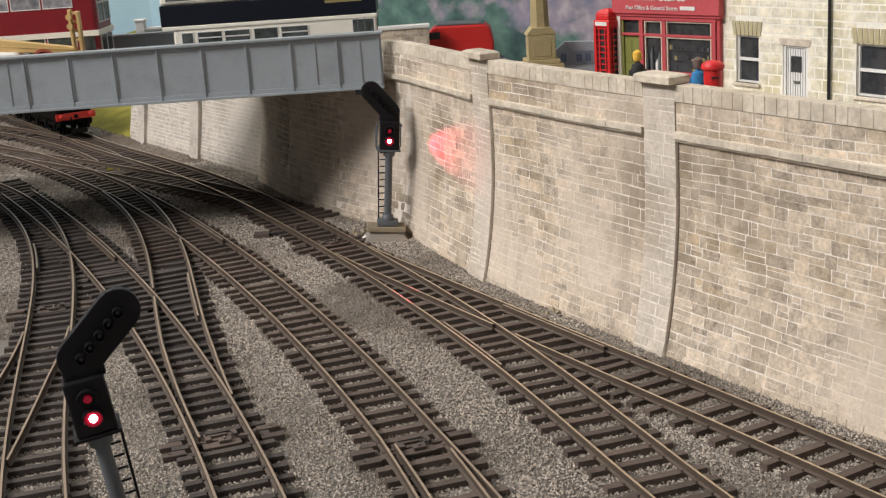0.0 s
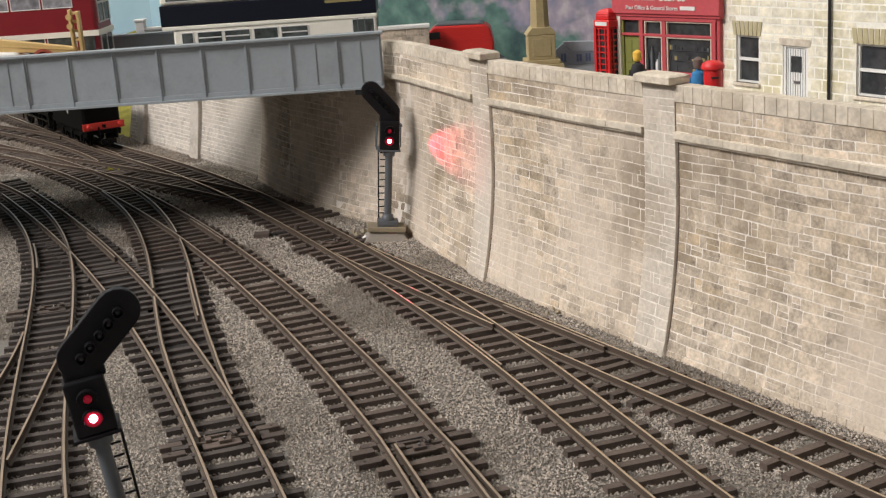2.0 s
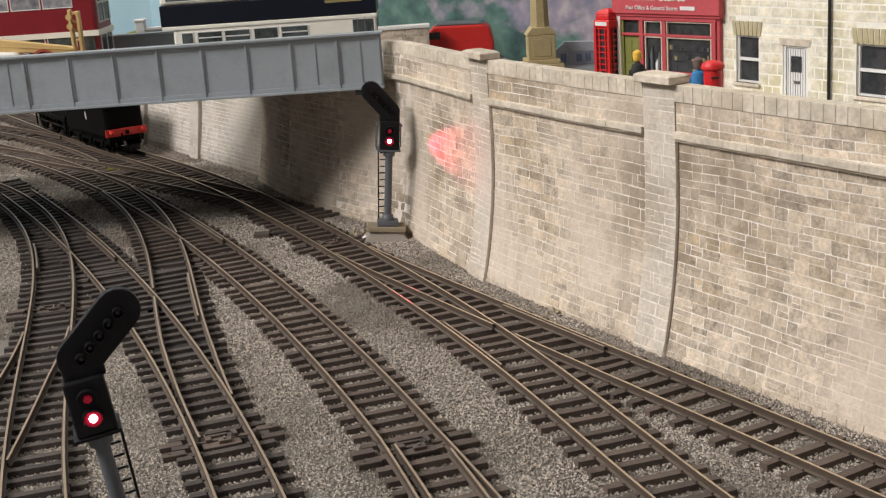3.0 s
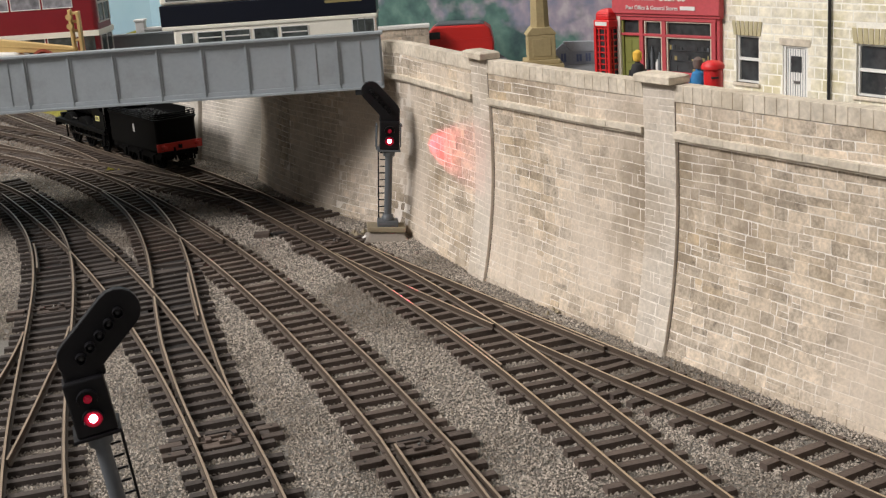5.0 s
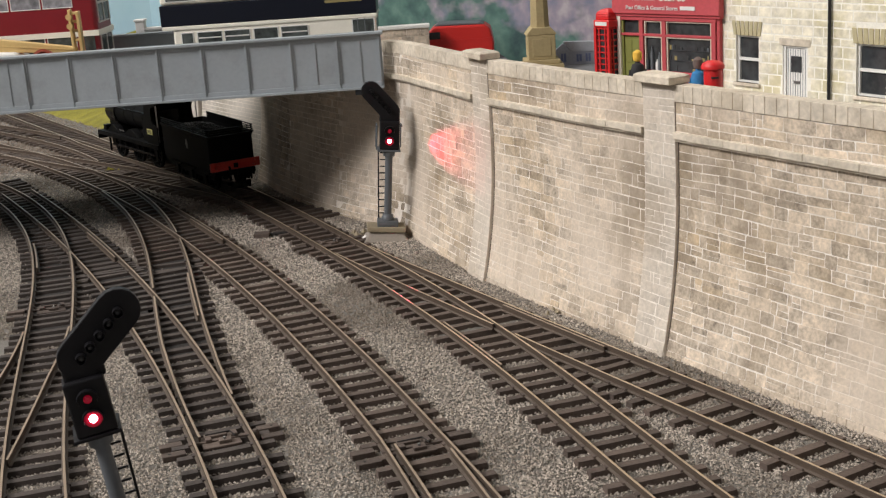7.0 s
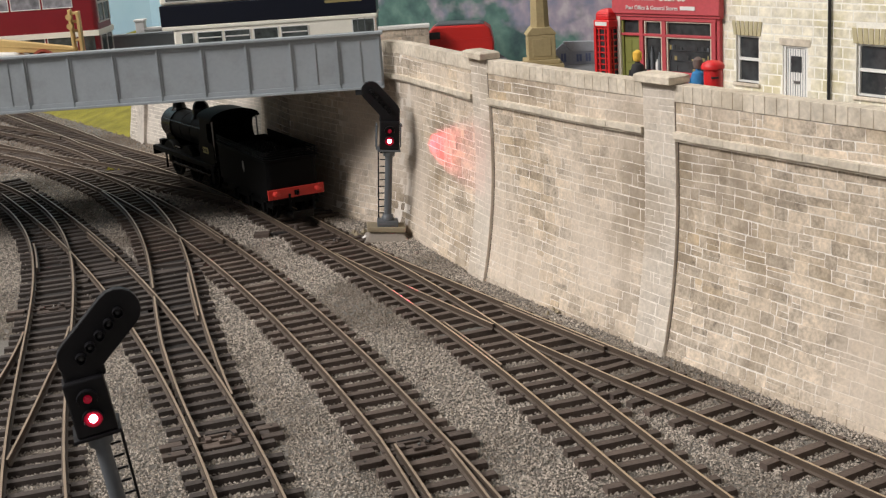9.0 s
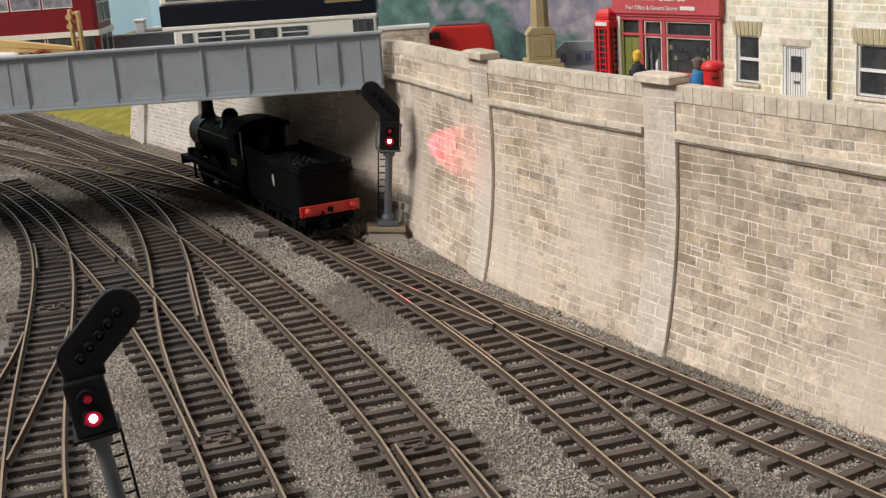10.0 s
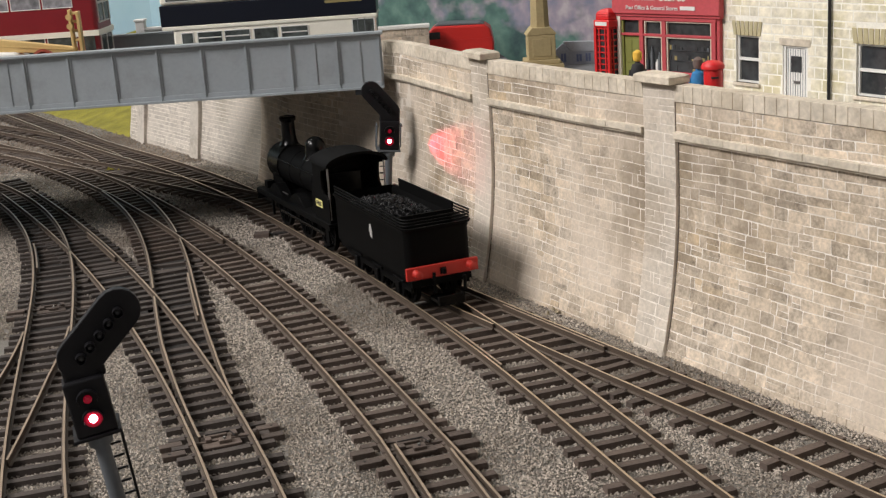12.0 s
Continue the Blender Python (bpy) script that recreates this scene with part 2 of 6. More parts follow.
def pc(x, y, z, rx=0, ry=0, rz=0):
    return pose(x * U, y * U, z * U, rx, ry, rz)


def thing(name, at, label, category, group="", kind=""):
    ob = new(name)
    ob.empty_display_size = 0.01
    ob.matrix_basis = pc(*at)
    return tagged(ob, label, category, group, kind)


def heading(dx, dy):
    """Turn about z that lays local +x along (dx, dy)."""
    return math.degrees(math.atan2(dy, dx))


# ---- plan: track centre lines, x as a polynomial of the way in, and the wall's foot ----
def poly(cs, off=50.0, sc=20.0):
    return lambda y: float(np.polyval(cs, (y - off) / sc))


MAIN_NEAR = poly([1.716, 0.355, -2.965, -1.042, -1.754, -13.904, -5.783], 60, 30)
MAIN = lambda y: MAIN_NEAR(y) if y < 95 else MAIN_NEAR(95) - 0.62 * (y - 95)
EAST_OUT = poly([0.29, 0.444, -11.315, -0.441])
MID = poly([-0.084, -0.064, -1.133, -8.229, -6.921])
HILL_OUT = poly([0.153, -1.771, 0.49, -4.826, -11.042])
CROSS = poly([0.061, -1.22, -8.588, -12.522])
WEST = poly([-0.053, -1.117, -0.783, -4.913, -16.244])
FORK_OUT = poly([-1.012, -3.411, -16.215])
MID_FORK = poly([-2.969, -11.247, -8.059])
LOOP = poly([-0.632, -9.653, -19.763], 80, 10)
FAR = poly([-1.257, -7.745, -28.459], 95, 10)
# close to their toes the branches ease into the line that they leave
EAST = lambda y: MAIN(y) + 0.63 * ((60 - min(y, 60)) / 8) ** 2 if y > 52 else EAST_OUT(y)
HILL = lambda y: CROSS(y) + 0.56 * ((max(y, 35.5) - 35.5) / 8.5) ** 2 if y < 44 else HILL_OUT(y)
WEST_FORK = lambda y: WEST(y) - 0.68 * ((51 - min(y, 51)) / 9) ** 2 if y > 42 else FORK_OUT(y)

WALL_FOOT = [(19.4, 20.0), (12.1, 32.9), (9.05, 38.1), (4.6, 45.9), (1.65, 51.6), (-0.15, 56.2), (-1.95, 61.0), (-3.4, 62.9), (-5.6, 65.7), (-8.9, 71.5), (-11.3, 77.0)]
WY = np.linspace(20, 77, 2281)
WX = np.interp(WY, [p[1] for p in WALL_FOOT], [p[0] for p in WALL_FOOT])
WX[24:-24] = np.convolve(WX, np.ones(49) / 49, "valid")
WD = np.gradient(WX, WY)
WS = np.concatenate([[0], np.cumsum(np.hypot(np.diff(WX), np.diff(WY)))])


def foot(s):
    """Place on the wall's foot line s along it (from near to far), and the way into the wall."""
    y = float(np.interp(s, WS, WY))
    x = float(np.interp(s, WS, WX))
    d = float(np.interp(s, WS, WD))
    k = math.hypot(d, 1)
    return x, y, 1 / k, -d / k


def s_of(y):
    return float(np.interp(y, WY, WS))


def batter(z):
    return 0.75 * (1 - (1 - min(max(z + 0.4, 0) / 6.0, 1)) ** 2)


def on_wall(s, z, out=0.0):
    x, y, nx, ny = foot(s)
    d = batter(z) - out
    return x + nx * d, y + ny * d, z


TOP, STREET = 8.85, 7.45


# ---- ground ----
def ballast_ground():
    xs, ys = np.arange(-62, 24.01, 0.7), np.arange(14, 150.01, 0.7)
    vs = [(x, y, -0.45 + 0.05 * noise.noise((x * 0.8, y * 0.8, 0)) + 0.03 * noise.noise((x * 3, y * 3, 1))) for y in ys for x in xs]
    n = len(xs)
    fs = [(j * n + i, j * n + i + 1, (j + 1) * n + i + 1, (j + 1) * n + i) for j in range(len(ys) - 1) for i in range(n - 1)]
    ob = part("ground", M().add(vs, fs), BALLAST, smooth=True)
    tagged(ob, "grey granite ballast bed with brown dust between tracks", "ground", kind="structure")


# stretches of turnout laid on dark underlay with hardly any chippings
BARE = [(MAIN, 43.5, 61), (EAST, 42.5, 58), (CROSS, 50, 62), (HILL, 44, 60), (WEST, 47, 60), (MID, 62, 78), (MAIN, 61, 80)]


def ballast_grains(zones, material, seed, label):
    """Loose grains over the bed, three-faced chips; zones: y from, y to, x from, x to, how many."""
    rng = np.random.default_rng(seed)
    pts = []
    for y0, y1, x0, x1, k in zones:
        y = rng.uniform(y0, y1, k)
        x = rng.uniform(x0, x1, k)
        foot_x = np.interp(y, WY, WX)
        half = y * 0.37 + 1.5
        ok = (x < foot_x + 0.1) & (np.abs(x) < half)
        for line, a, c in BARE:
            cx = np.array([line(v) for v in np.linspace(a, c, 60)])
            ok &= ~((y > a) & (y < c) & (np.abs(x - np.interp(y, np.linspace(a, c, 60), cx)) < 1.15) & (rng.random(k) < 0.93))
        pts.append(np.c_[x, y][ok])
    p = np.vstack(pts)
    k = len(p)
    r = rng.uniform(0.03, 0.062, k) * (1 + 0.008 * (p[:, 1] - 30))
    base = np.array([(1, 0, -0.5), (-0.5, 0.87, -0.5), (-0.5, -0.87, -0.5), (0, 0, 0.9)])
    a = rng.uniform(0, 6.283, k)
    jit = rng.uniform(0.65, 1.35, (k, 4, 3))
    q = base[None] * jit
    c, s = np.cos(a)[:, None], np.sin(a)[:, None]
    v = np.stack([q[:, :, 0] * c - q[:, :, 1] * s, q[:, :, 0] * s + q[:, :, 1] * c, q[:, :, 2] * 0.65], -1) * r[:, None, None]
    v += np.stack([p[:, 0], p[:, 1], np.full(k, -0.415) + rng.uniform(-0.02, 0.035, k)], -1)[:, None]
    v = v.reshape(-1, 3) * U
    i = (np.arange(k) * 4)[:, None]
    f = np.concatenate([i + np.array(t)[None] for t in ((0, 1, 3), (1, 2, 3), (2, 0, 3))])
    me = bpy.data.meshes.new("ballast_chips")
    me.from_pydata(v.tolist(), [], f.tolist())
    me.materials.append(material)
    tagged(new("ballast_chips", me), label, "ballast", kind="stuff")


# ---- track ----
GAUGE = 0.87
PROFILE = [(-0.10, -0.25), (0.10, -0.25), (0.10, -0.22), (0.025, -0.19), (0.025, -0.085), (0.043, -0.06), (0.043, -0.008), (0.036, 0.0),
           (-0.036, 0.0), (-0.043, -0.008), (-0.043, -0.06), (-0.025, -0.085), (-0.025, -0.19), (-0.10, -0.22)]


def run(fn, y0, y1, step=0.25):
    """Points from near to far with the unit way across (to larger x)."""
    out = []
    for y in np.arange(y0, y1 + 1e-6, step):
        d = (fn(y + 0.05) - fn(y - 0.05)) / 0.1
        k = math.hypot(d, 1)
        out.append((fn(y), y, 1 / k, -d / k))
    return out


def sweep_rail(b, pts, drop=0.0):
    n = len(PROFILE)
    k = len(b.v)
    for x, y, nx, ny in pts:
        b.v += [(x + nx * a, y + ny * a, z - drop) for a, z in PROFILE]
    for j in range(len(pts) - 1):
        for i in range(n):
            b.f.append((k + j * n + i, k + j * n + (i + 1) % n, k + (j + 1) * n + (i + 1) % n, k + (j + 1) * n + i))
            b.mi.append(1 if i == 7 else 0)
    b.f += [tuple(k + i for i in range(n)), tuple(k + (len(pts) - 1) * n + i for i in range(n))[::-1]]
    b.mi += [0, 0]


sleeper_meshes = {}


def sleeper_mesh(length, shape, timber):
    key = (round(length / 0.2), shape, timber.name)
    if key not in sleeper_meshes:
        h, w = key[0] * 0.1, 0.165
        rng = random.Random(key[0] * 7 + shape)
        b = M()
        e = [rng.uniform(-0.03, 0.03) for _ in range(4)]
        b.add([(-h - e[0], -w, -0.5), (h + e[1], -w, -0.5), (h + e[1], w, -0.5), (-h - e[0], w, -0.5),
               (-h - e[0] + 0.02, -w + 0.025, -0.245), (h + e[1] - 0.02, -w + 0.025, -0.245), (h + e[1] - 0.02, w - 0.025, -0.245), (-h - e[0] + 0.02, w - 0.025, -0.245)],
              [(4, 5, 6, 7), (0, 1, 5, 4), (1, 2, 6, 5), (2, 3, 7, 6), (3, 0, 4, 7)])
        if key[0] <= 16:
            for x in (-GAUGE, GAUGE):
                for s in (-1, 1):
                    b.box(x + s * 0.10 - 0.05, x + s * 0.10 + 0.05, -0.1, 0.1, -0.25, -0.19)
        me = bpy.data.meshes.new("sleeper")
        me.from_pydata([(x * U, y * U, z * U) for x, y, z in b.v], [], b.f)
        me.materials.append(timber)
        sleeper_meshes[key] = me
    return sleeper_meshes[key]


def nearest(fn, x, y):
    """Signed distance across from (x, y) to a centre line."""
    d = (fn(y + 0.05) - fn(y - 0.05)) / 0.1
    return (x - fn(y)) / math.hypot(d, 1)


def track(name, fn, y0, y1, label, spacing=0.86, over=None, partners=(), open_side=0, rails_from=0.0, head=None, timber=SLEEPER):
    """over: (line, y0, y1) of a track already laid, whose timbers carry this one where they are close;
    partners: lines that this track's own timbers must carry too."""
    root = thing(name, (0, 0, 0), label, "railway track", "tracks of the layout")
    pts = run(fn, y0, y1)
    for side in (-1, 1):
        rail_pts = []
        for x, y, nx, ny in pts:
            if y >= rails_from:
                o = side * GAUGE - (side * 0.22 * max(0.0, 1 - abs(y - y0) / 9) if side == open_side else 0.0)
                rail_pts.append((x + nx * o, y + ny * o, nx, ny))
        runs, cur = [], []
        for p in rail_pts:
            hit = False
            if over:
                for line, a, c in over:
                    if a <= p[1] <= c:
                        d = nearest(line, p[0], p[1])
                        hit |= min(abs(d - GAUGE), abs(d + GAUGE)) < 0.085
            if hit:
                if len(cur) > 1:
                    runs.append(cur)
                cur = []
            else:
                cur.append(p)
        if len(cur) > 1:
            runs.append(cur)
        for r in runs:
            b = M()
            sweep_rail(b, r, 0.004 if over else 0.0)
            part("rail", b, [RAIL_SIDE, head or RAIL_TOP], root)
    dist, nxt, k = 0.0, 0.3, 0
    rng = random.Random(name + str(y0))
    for p, q in zip(pts, pts[1:]):
        dist += math.hypot(q[0] - p[0], q[1] - p[1])
        if dist < nxt:
            continue
        nxt += spacing
        k += 1
        x, y, nx, ny = q
        if over and any(a <= y <= c and abs(nearest(line, x, y)) < 2.45 for line, a, c in over):
            continue
        lo, hi = -1.48, 1.48
        for line, a, c in partners:
            if a <= y <= c:
                d = -nearest(line, x, y)
                if abs(d) < 2.45:
                    lo, hi = min(lo, d - 1.48), max(hi, d + 1.48)
        mid = (lo + hi) / 2
        ob = new("sleeper", sleeper_mesh(hi - lo, k % 3, timber))
        ob.parent = root
        ob.matrix_basis = pc(x + nx * mid, y + ny * mid, rng.uniform(-0.012, 0.012), 0, 0, math.degrees(math.atan2(ny, nx)) + rng.uniform(-1.5, 1.5))
    return root


def extra_rail(root, fn, y0, y1, off):
    b = M()
    sweep_rail(b, [(x + nx * off, y + ny * off, nx, ny) for x, y, nx, ny in run(fn, y0, y1)], 0.01)
    part("check_rail", b, [RAIL_SIDE, RAIL_TOP], root)


def tie_bar(root, line, y):
    """The sliding bar, its spring housing and pin, and the pierced timber ends at a turnout's toes."""
    d = (line(y + 0.05) - line(y - 0.05)) / 0.1
    at = (line(y), y, 0, 0, 0, math.degrees(math.atan2(-d, 1)))
    b = M().box(-1.0, 1.0, -0.09, 0.09, -0.27, -0.17).box(-0.62, 0.55, -0.5, 0.46, -0.3, -0.215)
    b.box(-0.5, 0.2, 0.1, 0.34, -0.22, -0.09).box(-0.5, -0.3, -0.12, 0.12, -0.22, -0.1).box(-0.12, 0.26, -0.36, -0.12, -0.22, -0.11).box(0.3, 0.5, -0.05, 0.3, -0.22, -0.07)
    bar = part("tie_bar", b, SLEEPER, root, "brown plastic sliding bar with its housing", bevel=0.02, at=at)
    for u in (-1.5, 1.5):
        for v in (-0.36, 0.36):
            part("timber_end", M().box(u - 0.35, u + 0.35, v - 0.17, v + 0.17, -0.4, -0.22), SLEEPER, bar, bevel=0.02)
    part("pin", M().lathe([(0.05, -0.12), (0.05, -0.04), (0.03, -0.03)], 10, Matrix.Translation((0.07, -0.24, 0))), STEEL, bar, "small steel pin")
    part("spring_wire", M().rod((-0.45, 0.22, -0.08), (0.3, 0.22, -0.07), 0.025, 6).rod((0.3, 0.22, -0.07), (0.4, -0.2, -0.08), 0.025, 6), UNDERLAY, bar)
    part("pin_hole", M().lathe([(0.05, -0.23), (0.05, -0.216)], 8, Matrix.Translation((1.62, 0.36, 0))).lathe([(0.05, -0.23), (0.05, -0.216)], 8, Matrix.Translation((-1.62, -0.36, 0))), UNDERLAY, bar)


def tracks():
    m = track("main_track", MAIN, 24, 112, "weathered brown railway track with a turnout, curving along the stone wall",
              partners=[(EAST, 24, 60), (LOOP, 64, 86), (FAR, 80, 100)], head=RAIL_GLINT)
    e = track("wall_siding_track", EAST, 24, 59.8, "brown railway track branching off beside the stone wall", spacing=0.94, over=[(MAIN, 24, 112)], head=RAIL_GLINT)
    track("loop_track", LOOP, 68.5, 118, "brown railway track branching off under the girder bridge", over=[(MAIN, 24, 112)])
    track("far_track", FAR, 85, 118, "brown railway track joining beyond the girder bridge", over=[(MAIN, 24, 112)])
    c = track("middle_track", MID, 24, 110, "weathered brown railway track down the middle of the yard", partners=[(HILL, 57.5, 82), (MID_FORK, 24, 36)], rails_from=35.0)
    # the middle track's turnout at its near end: stock rails spread, one blade open, one closed
    for o0, o1, y1, nm in ((-0.87, -0.17, 35.25, "rail"), (0.87, 0.09, 35.25, "rail"), (-0.59, -0.12, 34.7, "point_blade"), (0.80, -0.10, 33.6, "point_blade")):
        b = M()
        sweep_rail(b, [(x + nx * (o0 + o1 * max(0, (35 - y) / 4.5)), y + ny * (o0 + o1 * max(0, (35 - y) / 4.5)), nx, ny) for x, y, nx, ny in run(MID, 24, y1)], 0.003 if nm == "rail" else 0.006)
        part(nm, b, [RAIL_SIDE, RAIL_TOP], c)
    h = track("crossover_track", CROSS, 24, 76, "brown railway track crossing between two lines", partners=[(HILL, 33, 57.5)], timber=SLEEPER_DARK)
    w = track("yard_track", WEST, 24, 100, "brown railway track at the open side of the yard", partners=[(CROSS, 52, 80), (WEST_FORK, 34, 52)], timber=SLEEPER_DARK)
    track("link_track", HILL, 36, 79, "brown curved railway track linking two turnouts", over=[(CROSS, 24, 57.5), (MID, 57.5, 110)], open_side=-1, timber=SLEEPER_DARK)
    track("yard_fork_track", WEST_FORK, 24, 51, "brown railway track forking from the yard track", over=[(WEST, 24, 100)], timber=SLEEPER_DARK)
    for root, line, y in ((m, MAIN, 59.0), (c, MID, 34.5), (h, CROSS, 36.0), (w, WEST, 51.2)):
        tie_bar(root, line, y)
    extra_rail(m, MAIN, 40.5, 45.5, -0.70)
    extra_rail(e, EAST, 41.0, 46.5, 0.70)
    extra_rail(h, HILL, 48.0, 54.5, 0.70)
    extra_rail(c, MID, 60.0, 65.0, 0.70)
    extra_rail(w, WEST, 57.5, 62.5, -0.70)
    extra_rail(h, CROSS, 58.0, 63.5, 0.70)
    for root, line, y0, y1 in ((h, CROSS, 50, 62), (h, HILL, 44, 60), (w, WEST, 47, 60), (c, MID, 62, 78)):
        b = M()
        pts = run(line, y0, y1, 0.8)
        for x, y, nx, ny in pts:
            b.v += [(x + nx * o, y + ny * o, z) for o, z in ((-1.3, -0.5), (-1.2, -0.37), (1.2, -0.37), (1.3, -0.5))]
        for j in range(len(pts) - 1):
            b.f += [(4 * j + i, 4 * j + i + 1, 4 * j + i + 5, 4 * j + i + 4) for i in range(3)]
        b.mi = [0] * len(b.f)
        part("underlay", b, UNDERLAY, root, "dark track underlay")
    # point motor stub beside the main line
    box = thing("point_lever", (-9.0, 61.9, -0.4), "small dark point lever box beside the track", "point lever")
    part("lever_box", M().box(-0.4, 0.4, -0.28, 0.28, -0.1, 0.22), SLEEPER, box, bevel=0.05)
    part("lever_arm", M().box(0.38, 1.3, -0.1, 0.1, 0.05, 0.16), UNDERLAY, box, bevel=0.02)
    for x, y, z in ((-7.3, 62.2, 40), (-6.1, 31.9 + 4.2, 0), (-21.2, 78.2, 0)):
        s = thing("track_pin", (x, y, -0.42), "short dark peg standing in the ballast", "peg")
        part("peg", M().lathe([(0.14, 0), (0.13, 0.35), (0.08, 0.42)], 10), SLEEPER, s, smooth=True)


# ---- retaining wall ----
PW = 0.8
PIL = [s_of(51.5) + PW, s_of(41.05) + PW, s_of(31.4) + PW]


def wall_core(name, s0, s1, z0, z1, thick, out, label):
    b, ss = M(), np.linspace(s0, s1, max(2, int((s1 - s0) / 0.8)))
    zs = [z for z in np.linspace(z0, z1, 14)]
    for s in ss:
        for z in zs:
            b.v.append(on_wall(s, z, out))
        x, y, nx, ny = foot(s)
        for z in (zs[-1], zs[0]):
            b.v.append((x + nx * (0.75 + thick), y + ny * (0.75 + thick), z))
    n = len(zs) + 2
    for j in range(len(ss) - 1):
        for i in range(n):
            b.f.append((j * n + i, j * n + (i + 1) % n, (j + 1) * n + (i + 1) % n, (j + 1) * n + i))
    b.f += [tuple(range(n)), tuple((len(ss) - 1) * n + i for i in range(n))[::-1]]
    b.mi = [0] * len(b.f)
    return tagged(part(name, b, MORTAR, smooth=False), label, "wall", kind="structure")


def stone_verts(s0, s1, z0, z1, out, depth):
    """A flat-faced stone with knocked corners and wavy edges: three rings of eight points."""
    rng = random.Random(int(s0 * 917) * 31 + int(z0 * 733))
    w, h = s1 - s0, z1 - z0
    ring = []
    for (s, z), ds, dz in (((s0, z0), 1, 1), ((s1, z0), -1, 1), ((s1, z1), -1, -1), ((s0, z1), 1, -1)):
        a, b2 = rng.uniform(0.01, 0.1) * w, rng.uniform(0.01, 0.13) * h
        p, q = (s + ds * min(a, 0.055), z + rng.uniform(-0.016, 0.016)), (s + rng.uniform(-0.018, 0.018), z + dz * min(b2, 0.045))
        ring += [q, p] if ds == dz else [p, q]
    cs, cz = (s0 + s1) / 2, (z0 + z1) / 2
    vs = []
    for o, k in ((out - depth, 0.0), (out - 0.004, 0.0), (out, 0.008)):
        for s, z in ring:
            s, z = s + (k if s < cs else -k), z + (k if z < cz else -k)
            vs.append(on_wall(s, z + 0.07 * noise.noise((s * 0.35, z * 0.5, 3.0)), o))
    return vs


STONE_FACES = [tuple(range(16, 24))] + [(a + i, a + (i + 1) % 8, a + 8 + (i + 1) % 8, a + 8 + i) for a in (0, 8) for i in range(8)]
BRICK_FACES = [(8, 9, 10, 11)] + [(a + i, a + (i + 1) % 4, a + 4 + (i + 1) % 4, a + 4 + i) for a in (0, 4) for i in range(4)]


def courses(s0, s1, z0, z1, base_out, seed, size=(0.4, 1.3), high=(0.24, 0.47)):
    """Random coursed stonework between two places on the wall: (s0, s1, z0, z1, out) of each stone."""
    rng = random.Random(seed)
    z = z0
    out = []
    while z < z1 - 0.12:
        h = min(rng.uniform(*high), z1 - z)
        if z1 - z - h < 0.16:
            h = z1 - z
        s = s0
        while s < s1 - 0.05:
            w = rng.uniform(*size)
            if s1 - s - w < 0.35:
                w = s1 - s
            g = rng.uniform(0.009, 0.02)
            o = base_out + rng.uniform(-0.004, 0.003)
            if h > 0.33 and rng.random() < 0.3:
                # two thin stones in the place of one, or a pair beside a small jumper
                c = z + h * rng.uniform(0.4, 0.6)
                e = s + w * rng.choice((1.0, 1.0, 0.65))
                out.append((s + g, e - g, z + g, c - g * 0.6, o))
                out.append((s + g, e - g, c + g * 0.6, z + h - g, o))
                if e < s + w:
                    out.append((e + g, s + w - g, z + g, z + h - g, o))
            else:
                out.append((s + g, s + w - g, z + g, z + h - g, o))
            s += w
        z += h
    return out


def put_stones(wall, stones, single):
    joined = M()
    for k, (a, b2, c, d, o) in enumerate(stones):
        vs = stone_verts(a, b2, c, d, o + 0.009, 0.05)
        if k in single:
            me = bpy.data.meshes.new("stone")
            me.from_pydata([(x * U, y * U, z * U) for x, y, z in vs], [], STONE_FACES)
            me.materials.append(STONE)
            ob = new("stone", me)
            ob.parent = wall
        else:
            joined.add(vs, STONE_FACES)
    if joined.v:
        tagged(part("stonework", joined, STONE_JOINED, wall), kind="stuff")


